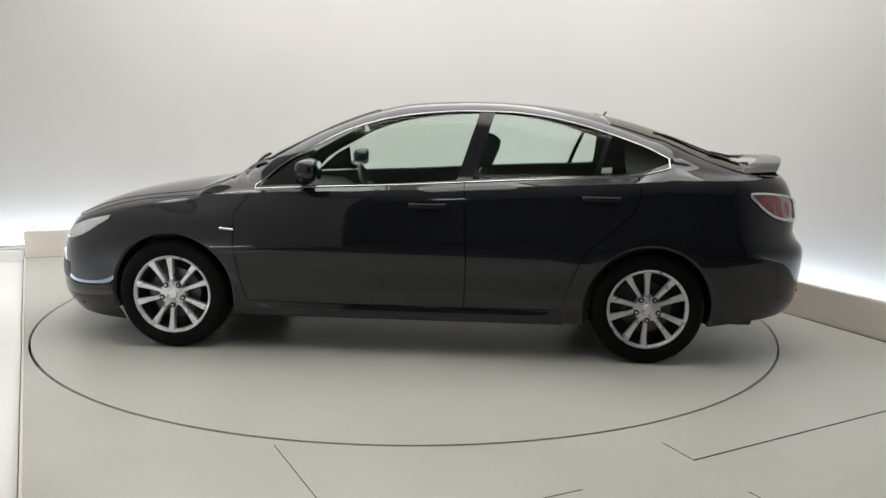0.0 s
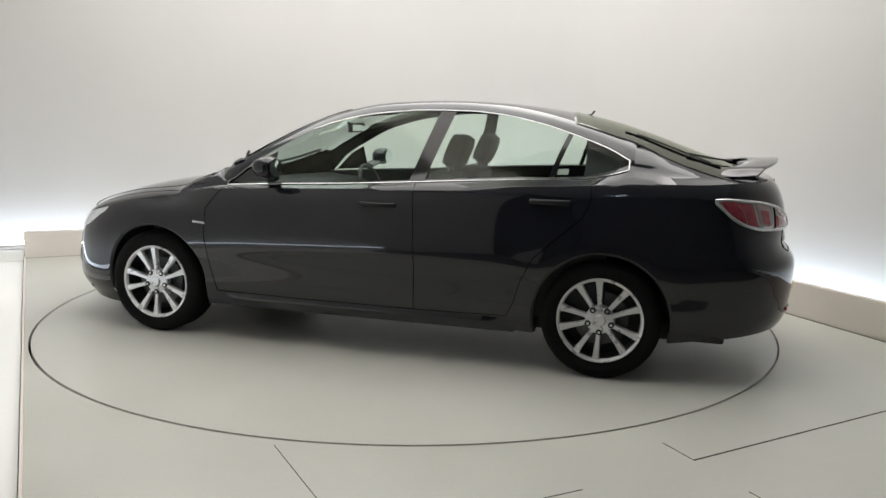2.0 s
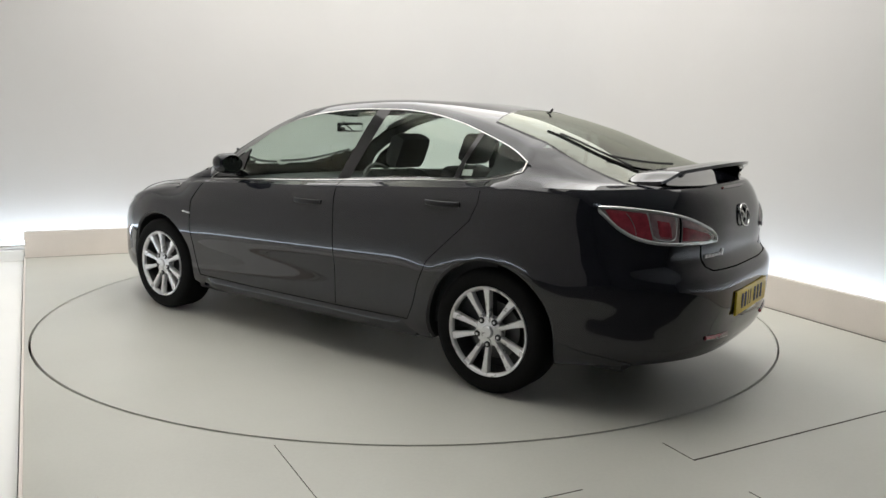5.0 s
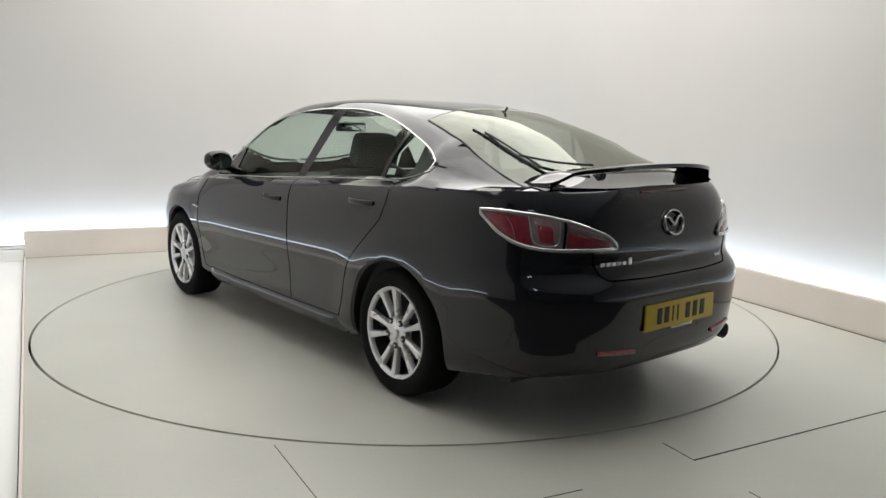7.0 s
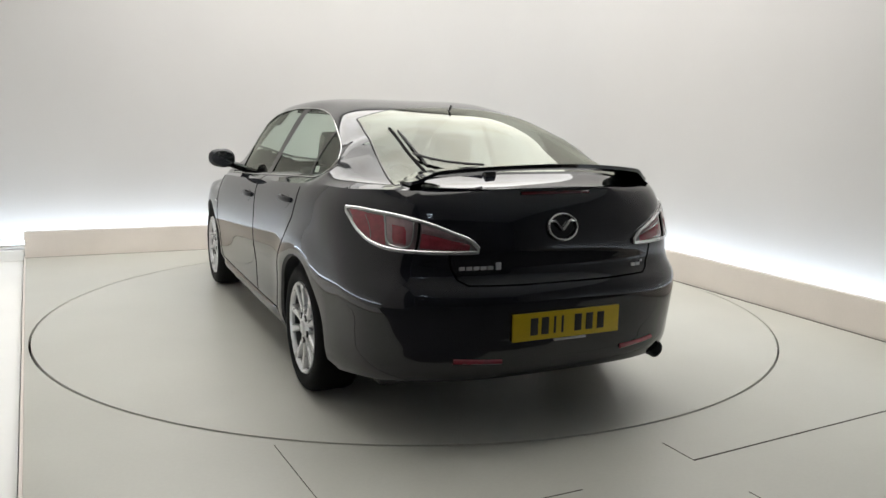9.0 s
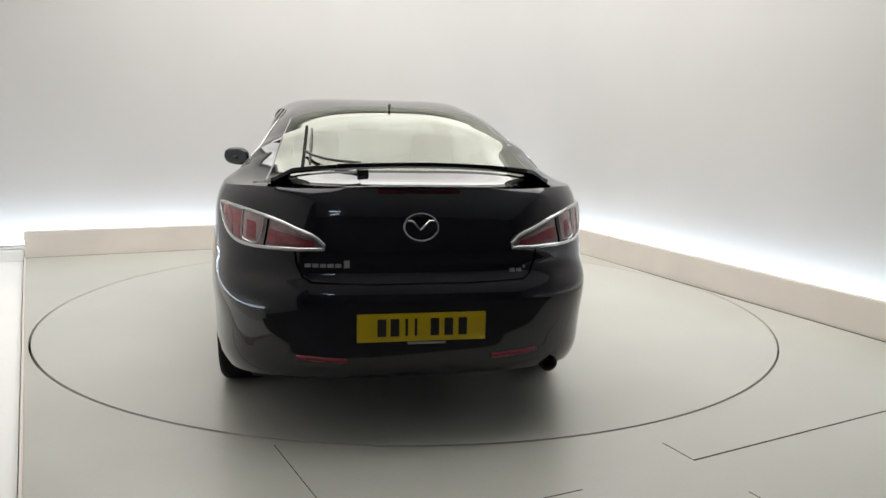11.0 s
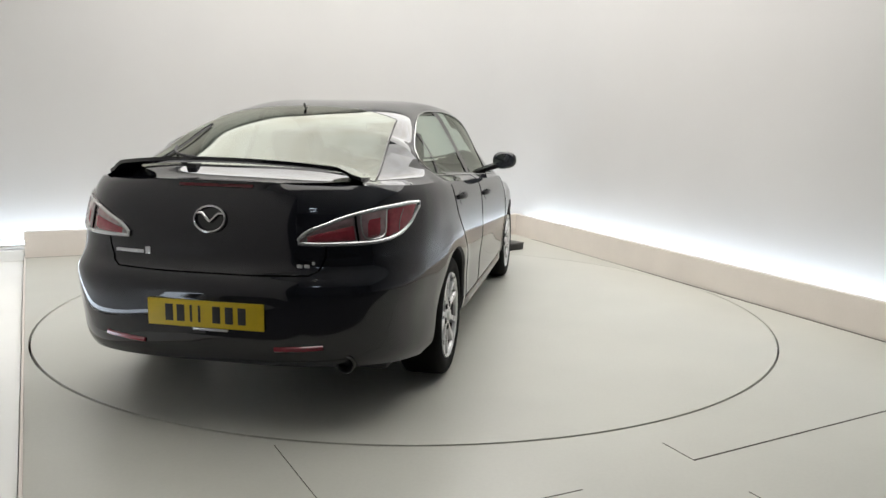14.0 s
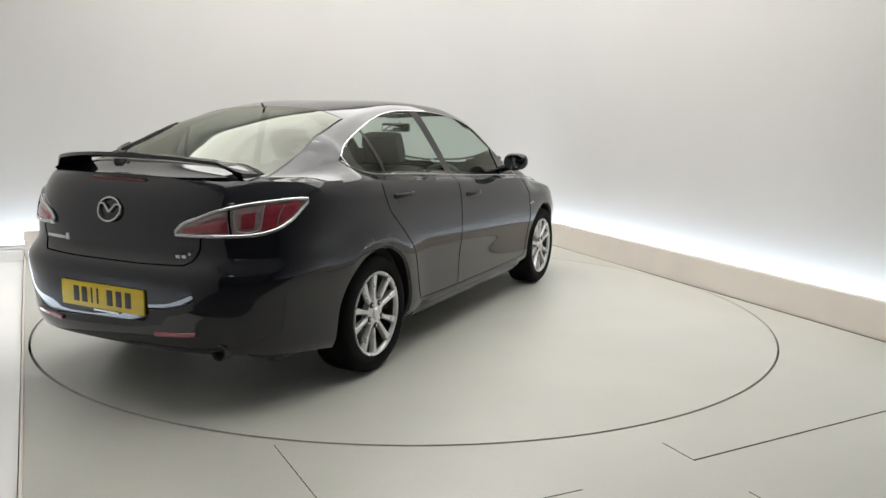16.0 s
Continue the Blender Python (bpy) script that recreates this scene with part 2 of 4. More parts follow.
    tagged(part("wall_left_front", bm, M_DARKWALL), "unseen dark wall added at the front left to darken reflections", "curtain", kind="structure")
    # unseen end wall closes the room, kept dark for the car to mirror
    bm = bmesh.new()
    prism(bm, [c, Vector((b.x + 0.2, -7.3)), Vector((b.x + 0.2, -7.45)), c + Vector((0, -0.15))], -0.3, H_CEIL)
    tagged(part("wall_front", bm, M_DARKWALL), "unseen dark wall added behind the camera for dark reflections", "wall", kind="structure")
    bm = bmesh.new()
    box(bm, (-9, -8, H_CEIL), (8.5, 7, H_CEIL + 0.1))
    tagged(part("ceiling", bm, M_CEIL), "white studio ceiling", "ceiling", kind="structure")

    # light strips in the troughs
    def strip(p, q, out, off, z, w, glow=M_LED):
        thing = tagged(new("light_strip"), "cool white light strip in a trough below the wall", "light strip", group="trough light strips")
        a, b = p + out * off, q + out * off
        bm = bmesh.new()
        prism(bm, [a, b, b + out * w, a + out * w], z - 0.02, z)
        part("tube", bm, glow, thing, "glowing cool white tube")
        bm = bmesh.new()
        prism(bm, [a - out * 0.02, b - out * 0.02, b + out * (w + 0.02), a + out * (w + 0.02)], z - 0.05, z - 0.022)
        part("channel", bm, M_CHROME, thing, "metal channel under the tube")
    strip(CORNER + ALONG * 0.05, CORNER + ALONG * 7.0, BACK, 0.12, 0.14, 0.06)
    strip(CORNER + RIGHT * 0.05, CORNER + RIGHT * 10.0, OUT, 0.12, 0.14, 0.06)
    far = LEFT_END + edge_dir * 5.25
    strip(LEFT_END + edge_dir * 0.05, far, n, 0.49, 0.16, 0.08, M_WASH)
    # white tray that holds the strips
    bm = bmesh.new()
    prism(bm, [LEFT_END + n * 0.02 - edge_dir * 0.3, left_near + n * 0.02, left_near + n * 0.6, LEFT_END + n * 0.6 - edge_dir * 0.3], -0.12, -0.025)
    prism(bm, [CORNER + BACK * 0.055, CORNER + ALONG * 7.3 + BACK * 0.055, CORNER + ALONG * 7.3 + BACK * 0.295, CORNER + BACK * 0.295], 0.03, 0.06)
    prism(bm, [LEFT_END + ALONG * 0.01, CORNER + ALONG * 7.3, CORNER + ALONG * 7.3 + BACK * 0.05, LEFT_END + ALONG * 0.01 + BACK * 0.05], -0.08, 0.075)
    prism(bm, [LEFT_END + n * 0.46, far + n * 0.46, far + n * 0.60, LEFT_END + n * 0.60], -0.03, 0.108)
    tagged(part("trough_tray", bm, M_CEIL), "white tray of the light trough beside the floor", "tray", kind="structure")

    # luminous ceiling
    def ceiling_light(cx, cy, sx, sy, rot):
        thing = tagged(new("ceiling_light"), "large square luminous ceiling panel with thin frame", "ceiling light", group="ceiling lights")
        m = pose(cx, cy, H_CEIL - 0.06, 0, 0, rot)
        bm = bmesh.new()
        box(bm, (-sx / 2, -sy / 2, 0.0), (sx / 2, sy / 2, 0.02), m)
        part("diffuser", bm, M_PANEL, thing, "glowing warm white diffuser")
        bm = bmesh.new()
        for lo, hi in (((-sx / 2 - 0.05, -sy / 2 - 0.05, -0.01), (sx / 2 + 0.05, -sy / 2, 0.05)), ((-sx / 2 - 0.05, sy / 2, -0.01), (sx / 2 + 0.05, sy / 2 + 0.05, 0.05)),
                       ((-sx / 2 - 0.05, -sy / 2, -0.01), (-sx / 2, sy / 2, 0.05)), ((sx / 2, -sy / 2, -0.01), (sx / 2 + 0.05, sy / 2, 0.05))):
            box(bm, lo, hi, m)
        part("frame", bm, M_CEIL, thing)
    ceiling_light(0.33, 0.46, 5.9, 5.5, 22.6)

    # two short tubes on the ceiling by the entrance, mirrored in the tailgate
    for cx, cy, rot in ((-0.78, -6.75, 30), (-0.75, -6.25, -8)):
        thing = tagged(new("tube_light"), "short white ceiling tube light near the entrance", "tube light", group="entrance tube lights")
        m = pose(cx, cy, H_CEIL, 0, 0, rot)
        bm = bmesh.new()
        box(bm, (-0.27, -0.03, -0.04), (0.27, 0.03, 0.0), m, 0.004)
        part("housing", bm, M_CEIL, thing)
        bm = bmesh.new()
        box(bm, (-0.25, -0.026, -0.075), (0.25, 0.026, -0.042), m, 0.01)
        part("tube", bm, M_LED, thing, "glowing cool white tube")

    # small dark box on the floor
    thing = tagged(new("floor_box"), "small dark grey metal box on the floor beyond the turntable", "floor box")
    m = pose(1.02, 2.62, 0, 0, 0, 40)
    bm = bmesh.new()
    box(bm, (-0.11, -0.09, 0.0), (0.11, 0.09, 0.062), m, 0.004)
    part("case", bm, M_PLASTIC, thing)
    bm = bmesh.new()
    box(bm, (-0.115, -0.095, 0.062), (0.115, 0.095, 0.075), m, 0.003)
    part("lid", bm, M_DARKMETAL, thing, "grey metal lid")


def build_turntable():
    thing = tagged(new("turntable"), "large round pale turntable disc set flush in the floor", "turntable")
    thing.location = (*TABLE, 0)
    bm = bmesh.new()
    lathe(bm, [(0.0001, 0.0), (0.8, 0.0), (1.6, 0.0), (TABLE_R - 0.004, 0.0), (TABLE_R - 0.002, -0.003), (TABLE_R - 0.002, -0.06)], Matrix.Identity(4), 160)
    part("disc", bm, M_DISC, thing, "smooth pale painted disc")
    bm = bmesh.new()
    lathe(bm, [(TABLE_R - 0.010, 0.0004), (TABLE_R - 0.009, 0.0016), (TABLE_R - 0.001, 0.0016), (TABLE_R - 0.0005, 0.0), (TABLE_R - 0.0005, -0.05)], Matrix.Identity(4), 160)
    part("edge_trim", bm, M_DISC, thing, "thin pale metal edge trim")
    return thing


# ---- the car's surface (x forwards, y to its left) ----
REAR_X = interp([(0.20, -2.265), (0.26, -2.298), (0.31, -2.334), (0.36, -2.352), (0.42, -2.359), (0.455, -2.364), (0.50, -2.368), (0.60, -2.370), (0.64, -2.366), (0.665, -2.352), (0.69, -2.326), (0.715, -2.305), (0.74, -2.300), (0.80, -2.305), (0.90, -2.298), (0.98, -2.275), (1.03, -2.25), (1.055, -2.23), (1.10, -2.19)])
FRONT_X = interp([(0.12, 2.20), (0.20, 2.26), (0.32, 2.285), (0.47, 2.275), (0.58, 2.245), (0.68, 2.19), (0.76, 2.13), (0.85, 2.04)])
Z_LOW = interp([(-2.4, 0.29), (-2.25, 0.285), (-2.0, 0.254), (-1.7, 0.225), (-1.0, 0.215), (0.0, 0.205), (1.0, 0.20), (1.5, 0.17), (1.75, 0.135), (2.1, 0.145), (2.33, 0.185)])
Z_SHOULDER = interp([(-2.40, 1.055), (-2.15, 1.055), (-1.9, 1.045), (-1.5, 1.041), (-1.2, 1.017), (-0.88, 1.000), (-0.56, 0.985), (0.08, 0.951), (0.56, 0.932), (0.87, 0.918), (1.1, 0.90), (1.4, 0.868), (1.7, 0.815), (1.95, 0.755), (2.12, 0.695), (2.3, 0.66)])
WIDTH = interp([(0.18, 0.79), (0.215, 0.835), (0.27, 0.868), (0.36, 0.881), (0.50, 0.888), (0.60, 0.894), (0.66, 0.895), (0.75, 0.889), (0.85, 0.880), (0.92, 0.866), (0.955, 0.852), (0.985, 0.825), (1.05, 0.79)])
SHRINK = interp([(-2.4, 0.95), (-2.1, 0.957), (-1.8, 0.975), (-1.4, 0.996), (-1.2, 1.0), (0.95, 1.0), (1.3, 0.995), (1.8, 0.965), (2.3, 0.94)])
HUB_X, HUB_Z, ARCH_R = 1.3625, 0.318, 0.368
A_REAR, N_REAR, A_FRONT, N_FRONT = 0.75, 3.3, 0.80, 2.8
DLO_TOP = interp([(0.90, 0.951), (0.88, 0.958), (0.754, 1.066), (0.552, 1.185), (0.354, 1.283), (0.093, 1.356), (-0.10, 1.383), (-0.33, 1.398), (-0.55, 1.396), (-0.745, 1.378), (-0.97, 1.333), (-1.195, 1.265), (-1.357, 1.205), (-1.43, 1.168), (-1.462, 1.150), (-1.50, 1.132)])
DLO_LOW = interp([(0.90, 0.943), (0.87, 0.944), (0.56, 0.963), (0.08, 0.987), (-0.56, 1.028), (-0.88, 1.045), (-1.19, 1.06), (-1.29, 1.074), (-1.38, 1.098), (-1.43, 1.115), (-1.462, 1.130), (-1.50, 1.125)])
DLO_FRONT, DLO_REAR = 0.885, -1.462
Z_CENTRE = interp([(-2.25, 1.06), (-2.15, 1.078), (-2.0, 1.125), (-1.8, 1.195), (-1.52, 1.297), (-1.27, 1.370), (-0.99, 1.424), (-0.74, 1.452), (-0.386, 1.464), (-0.03, 1.449), (0.22, 1.402), (0.44, 1.325), (0.66, 1.222), (0.88, 1.105), (1.06, 1.005), (1.13, 0.982), (1.25, 0.968), (1.59, 0.916), (1.82, 0.868), (2.05, 0.79), (2.16, 0.73), (2.25, 0.672), (2.32, 0.662)])

TUCK = interp([(0.18, 0.0), (0.27, 0.004), (0.34, 0.006), (0.42, 0.009), (0.50, 0.008), (0.585, 0.0), (0.65, 0.0)])
FOLD_H = interp([(-2.3, 0.06), (-1.8, 0.08), (-1.64, 0.17), (-1.55, 0.30), (-1.46, 0.44), (-1.3, 0.64), (-1.2, 0.72), (-1.0, 0.82), (-0.5, 0.88)])
SHELF_RISE = interp([(-2.25, 0.008), (-1.9, 0.02), (-1.7, 0.035), (-1.55, 0.068), (-1.46, 0.086), (-1.38, 0.064), (-1.29, 0.048), (-1.19, 0.040), (-0.88, 0.039), (-0.56, 0.037), (0.0, 0.025), (1.0, 0.010), (1.3, 0.0)])
FOLD_Y = interp([(-2.3, 0.975), (-1.8, 0.965), (-1.64, 0.955), (-1.55, 0.935), (-1.46, 0.905), (-1.3, 0.865), (-1.2, 0.835), (-1.0, 0.77), (-0.5, 0.72)])



def rounded(f, w):
    """The profile f with its kinks rounded over w metres."""
    return functools.lru_cache(maxsize=None)(lambda z: (f(z - w) + 2 * f(z - w / 2) + 3 * f(z) + 2 * f(z + w / 2) + f(z + w)) / 9)


WIDTH, TUCK, REAR_X = rounded(WIDTH, 0.05), rounded(TUCK, 0.05), rounded(REAR_X, 0.020)


def side_y(x, z):
    """Half width of the lower body at x, z."""
    xr, xf = REAR_X(z), FRONT_X(z)
    w = half_width(x, z)
    if x < xr + A_REAR:
        t = min(max((xr + A_REAR - x) / A_REAR, 0), 1)
        return w * (1 - t ** N_REAR) ** (1 / N_REAR)
    if x > xf - A_FRONT:
        t = min(max((x - xf + A_FRONT) / A_FRONT, 0), 1)
        return w * (1 - t ** N_FRONT) ** (1 / N_FRONT)
    return w


def half_width(x, z):
    rise = min(max(Z_SHOULDER(x) - 0.962, -0.10), 0.09) * step(0.55, 0.9, z)
    w = WIDTH(z - rise) * SHRINK(x) * (1 - 0.045 * step(0.70, 0.95, z) * step(-1.75, -2.15, x))
    # the flanks draw in below their crease
    w -= TUCK(z)
    # the front wings roll over towards the bonnet above the wheels
    w -= 0.07 * step(0.76, 0.87, z) * math.exp(-((x - 1.32) / 0.24) ** 2)
    for hx, k in ((HUB_X, 0.003), (-HUB_X, 0.014)):
        d = math.hypot(x - hx, z - HUB_Z)
        w += k * math.exp(-((d - 0.40) / 0.10) ** 2)
    return w


def tail_point(phi, z, out=0.0):
    """A point on the tail; phi runs from 0 at the middle to 90 degrees on the flank. out: metres proud of the skin."""
    c, s = math.cos(radians(phi)), math.sin(radians(phi))
    x = REAR_X(z) + A_REAR * (1 - max(c, 0) ** (2 / N_REAR))
    y = half_width(x, z) * max(s, 0) ** (2 / N_REAR)
    # recess for the number plate
    x += 0.004 * step(0.345, 0.285, y) * step(0.42, 0.445, z) * step(0.605, 0.575, z)
    n = Vector((-max(c, 0.0) ** (2 - 2 / N_REAR) / A_REAR, s ** (2 - 2 / N_REAR) / 0.88, 0)).normalized()
    return Vector((x, y, z)) + n * out


def tail_phi(y, z):
    t = min(max(y / half_width(-2.2, z), 0), 1)
    return math.degrees(math.asin(t ** (N_REAR / 2)))


def nose_point(phi, z, out=0.0):
    c, s = math.cos(radians(phi)), math.sin(radians(phi))
    x = FRONT_X(z) - A_FRONT * (1 - max(c, 0) ** (2 / N_FRONT))
    y = half_width(x, z) * max(s, 0) ** (2 / N_FRONT)
    n = Vector((c / A_FRONT, s / 0.88, 0)).normalized()
    return Vector((x, y, z)) + n * out


HS = np.concatenate([np.linspace(0, 0.8, 60), 1 - np.linspace(0.2 ** 0.5, 0, 90)[1:] ** 2])


def shelf(x, ys):
    """Width of the shelf on the shoulder below the windows and behind them."""
    return (0.056 * step(1.25, 0.8, x) + 0.062 * step(-0.2, -1.3, x) * step(-2.25, -1.9, x)) * step(0.0, 0.3, ys)


def section(x, ys, zs):
    """Cross-section above the shoulder: arrays of y falling to 0 and z rising."""
    cab = step(1.25, 0.85, x) * step(-1.55, -0.80, x)
    rear = step(0.0, -1.0, x)
    k0, m0 = 2.3 - 0.35 * rear, 1.25 + 0.5 * rear
    k = k0 + (5.5 - k0) * cab
    m = m0 + (14.0 - m0) * cab
    lean = (0.21 + 0.13 * step(0.4, -1.0, x)) * cab
    inset = shelf(x, ys)
    zu = zs + SHELF_RISE(x) * step(0.0, 0.3, ys)
    zc = max(Z_CENTRE(x), zu + 0.004)
    y = (ys - inset) * (1 - lean * HS) * np.maximum(1 - HS ** m, 0) ** (1 / k)
    # fold that runs from the roof rail down to the tail lamp
    fold = step(-0.5, -1.15, x)
    if fold > 0:
        hc, yc = FOLD_H(x), FOLD_Y(x)
        low = 1 - (1 - yc) * (HS / hc) ** 1.5
        high = yc * np.maximum(1 - np.maximum((HS - hc) / (1 - hc), 0) ** 1.02, 0) ** (1 / 2.8)
        y = y * (1 - fold) + fold * (ys - inset) * np.where(HS < hc, low, high)
    z = zu + (zc - zu) * HS
    return np.concatenate([[ys + 1e-6], y]), np.concatenate([[zs - 1e-6], z])


def shoulder(x):
    zs = Z_SHOULDER(x)
    return side_y(x, zs), zs


def top_z(x, y):
    """Height of the hood, roof or lid at x, y."""
    ys, zs = shoulder(x)
    a, b = section(x, ys, zs)
    return float(np.interp(abs(y), a[::-1], b[::-1]))


def top_y(x, z):
    ys, zs = shoulder(x)
    a, b = section(x, ys, zs)
    return float(np.interp(z, b, a))


def stations():
    xs = []
    for i in range(25):
        xs.append(("r", 90 * i / 24 if i < 22 else (82.5, 85.5, 88, 90)[i - 21]))
    mids = sorted(set([-1.56, -1.53, -1.50, -1.48, -1.462, -1.43, -1.40, -1.33, -1.26, -1.19, -1.13, -1.075, -1.045, -1.02, -0.95, -0.88, -0.8, -0.72, -0.64, -0.56, -0.48, -0.42, -0.36, -0.31, -0.27, -0.2, -0.12, -0.04, 0.04, 0.12, 0.2, 0.28, 0.36, 0.44, 0.5, 0.53, 0.56, 0.64, 0.7, 0.76, 0.81, 0.85, 0.885, 0.93, 0.99, 1.05, 1.1, 1.15, 1.2, 1.26, 1.32, 1.38]))
    xs += [("m", x) for x in mids]
    xs += [("f", 90), ("f", 88), ("f", 85.5)]
    for i in range(1, 20):
        xs.append(("f", 82 * (1 - i / 19)))
    return xs


def lower_point(st, v):
    kind, a = st
    ref = {"r": lambda: tail_point(a, 0.75).x, "m": lambda: a, "f": lambda: nose_point(a, 0.6).x}[kind]()
    z0, z1 = Z_LOW(ref), Z_SHOULDER(ref)
    z = z0 + (z1 - z0) * v
    if kind == "r":
        return tail_point(a, z)
    if kind == "f":
        return nose_point(a, z)
    lo, hi = REAR_X(z) + A_REAR, FRONT_X(z) - A_FRONT
    lo0, hi0 = -1.565, 1.42
    x = lo + (hi - lo) * (a - lo0) / (hi0 - lo0)
    w = step(0, 0.25, a - lo0) * step(0, 0.25, hi0 - a)
    x = x * (1 - w) + a * w
    return Vector((x, side_y(x, z), z))


NV = 40
N_TOP = 14
N_DLO = 8


def top_points(p0):
    """The half cross-section above the shoulder point p0, up to the middle."""
    x, ys, zs = p0
    cab = step(1.05, 0.90, x) * step(-1.62, -1.47, x)
    zb, zt = DLO_LOW(x), DLO_TOP(x)
    inset = shelf(x, ys)

    def out_y(j, n):
        if j <= 3:
            return ys - inset * (0.38, 0.68, 1.0)[j - 1]
        f = (j - 3) / (n - 3)
        return ys - inset - (0.30 * ys - inset) * f ** 1.1
    pts = []
    slant = -0.32 * step(0.75, 0.35, x) * step(-1.46, -1.15, x)
    if cab > 0:
        xb = x
        for f in (0.38, 0.68, 1.0):
            z = zs + (zb - zs) * f
            pts.append((xb, z))
        h = zt - zb
        for j in range(1, N_DLO + 1):
            f = j / N_DLO
            xx = x + slant * h * f
            pts.append((xx, DLO_LOW(xx) + (DLO_TOP(xx) - DLO_LOW(xx)) * f))
        side = [Vector((a, top_y(a, b), b)) for a, b in pts]
    else:
        side = []
        n = 3 + N_DLO
        for j in range(1, n + 1):
            y = out_y(j, n)
            side.append(Vector((x, y, section_z(x, ys, zs, y))))
    if 0 < cab < 1:
        alt = []
        n = 3 + N_DLO
        for j in range(1, n + 1):
            y = out_y(j, n)
            alt.append(Vector((x, y, section_z(x, ys, zs, y))))
        side = [b.lerp(a, cab) for a, b in zip(side, alt)]
        side = [Vector((p.x, p.y, section_z(x, ys, zs, p.y))) for p in side]
    last = side[-1]
    top = []
    for j in range(1, N_TOP + 1):
        f = j / N_TOP
        y = last.y * (1 - f)
        xx = last.x + (x - last.x) * f
        s = shoulder(xx) if abs(xx - x) > 1e-6 else (ys, zs)
        top.append(Vector((xx, y, section_z(xx, s[0], s[1], y))))
    return side + top


def section_z(x, ys, zs, y):
    a, b = section(x, ys, zs)
    return float(np.interp(abs(y), a[::-1], b[::-1]))


ST = stations()
GRID = [[lower_point(st, j / NV) for j in range(NV + 1)] for st in ST]
for col in GRID:
    col += top_points(col[-1])
ROW_LOW, ROW_TOP = NV + 3, NV + 3 + N_DLO
# ease the haunch behind the side windows
for _ in range(3):
    eased = {}
    for i in range(1, len(ST) - 1):
        if -2.0 < GRID[i][NV].x < -1.60 and GRID[i][NV].y > 0.4:
            for j in range(NV + 4, NV + 3 + N_DLO + 4):
                near = (GRID[i - 1][j] + GRID[i + 1][j] + GRID[i][j - 1] + GRID[i][j + 1]) / 4
                eased[i, j] = GRID[i][j].lerp(near, 0.5)
    for (i, j), p in eased.items():
        GRID[i][j] = p


def station_of(x):
    return min(range(len(ST)), key=lambda i: abs(GRID[i][NV].x - x) + (10 if ST[i][0] != "m" else 0))


WINDOWS = [("front_window", 0.885, -0.27), ("rear_window", -0.36, -1.045), ("quarter_window", -1.075, -1.462)]
WIN_COLS = [(n, station_of(b), station_of(a)) for n, a, b in WINDOWS]
I_DLO = (station_of(DLO_REAR), station_of(DLO_FRONT))
# rear window and windscreen outlines: x of the upper and lower edge at the middle, and how they bow and narrow
REAR_PANE = dict(x0=-1.10, x1=-2.03, bow0=-0.06, bow1=0.05, y0=0.515, y1=0.63)
WIND_PANE = dict(x0=0.32, x1=1.10, bow0=-0.12, bow1=-0.26, y0=0.50, y1=0.63)


def pane_point(p, u, v, lift=0.0, grow=0.0):
    """u from -1 to 1 across, v from 0 at the roof to 1 at the lower edge."""
    u, v = u * (1 + grow), v * (1 + 2 * grow) - grow
    half = p["y0"] + (p["y1"] - p["y0"]) * v
    y = half * u
    bow = p["bow0"] + (p["bow1"] - p["bow0"]) * v
    x = p["x0"] + (p["x1"] - p["x0"]) * v + bow * u * u
    z = top_z(x, y)
    e = 0.01
    n = Vector((-(top_z(x + e, y) - top_z(x - e, y)) / (2 * e), -(top_z(x, y + e) - top_z(x, y - e)) / (2 * e), 1)).normalized()
    return Vector((x, y, z)) + n * lift


def inside_pane(p, x, y, m):
    for k in range(3):
        v = 0.5
        for _ in range(6):
            half = p["y0"] + (p["y1"] - p["y0"]) * v
            u = y / half
            bow = p["bow0"] + (p["bow1"] - p["bow0"]) * v
            v = (x - bow * u * u - p["x0"]) / (p["x1"] - p["x0"])
    return abs(u) < 1 - m and m < v < 1 - m


def in_arch(x, z, r=ARCH_R):
    return min(math.hypot(x - HUB_X, z - HUB_Z), math.hypot(x + HUB_X, z - HUB_Z)) < r


REAR_CUT = interp([(0.30, -0.86), (0.38, -0.90), (0.50, -0.935), (0.63, -1.0), (0.74, -1.12), (0.86, -1.25), (0.95, -1.288), (1.08, -1.285)])
FRONT_CUT = interp([(0.30, 0.92), (0.45, 0.965), (0.62, 0.99), (0.80, 0.985), (0.91, 0.90)])


def panel_of(c):
    """Which panel of the body a face with centre c belongs to."""
    x, y, z = c.x, abs(c.y), c.z
    side = "left" if c.y > 0 else "right"
    if y > 0.55 and z > 0.295 and z < Z_SHOULDER(x) + 0.02:
        if -0.325 < x < FRONT_CUT(z):
            return "front_door", side
        if REAR_CUT(z) < x <= -0.325:
            return "rear_door", side
    if x < -1.72 and z < 0.685:
        return "rear_bumper", ""
    if x < -1.95 and y < 0.50 + 0.14 * step(0.80, 1.0, z):
        return "tailgate", ""
    if x > 1.78 and z < 0.60:
        return "front_bumper", ""
    if x > 1.03 and y < 0.70 - 0.10 * ((x - 1.02) / 1.05) ** 2 and z > 0.64:
        return "bonnet", ""
    return "body_shell", ""


PANEL_LABELS = {"front_door": "glossy black front door skin", "rear_door": "glossy black rear door skin", "rear_bumper": "glossy black rear bumper with a plate recess",
                "tailgate": "glossy black tailgate panel", "front_bumper": "glossy black front bumper", "bonnet": "glossy black bonnet", "body_shell": "glossy black painted body shell"}


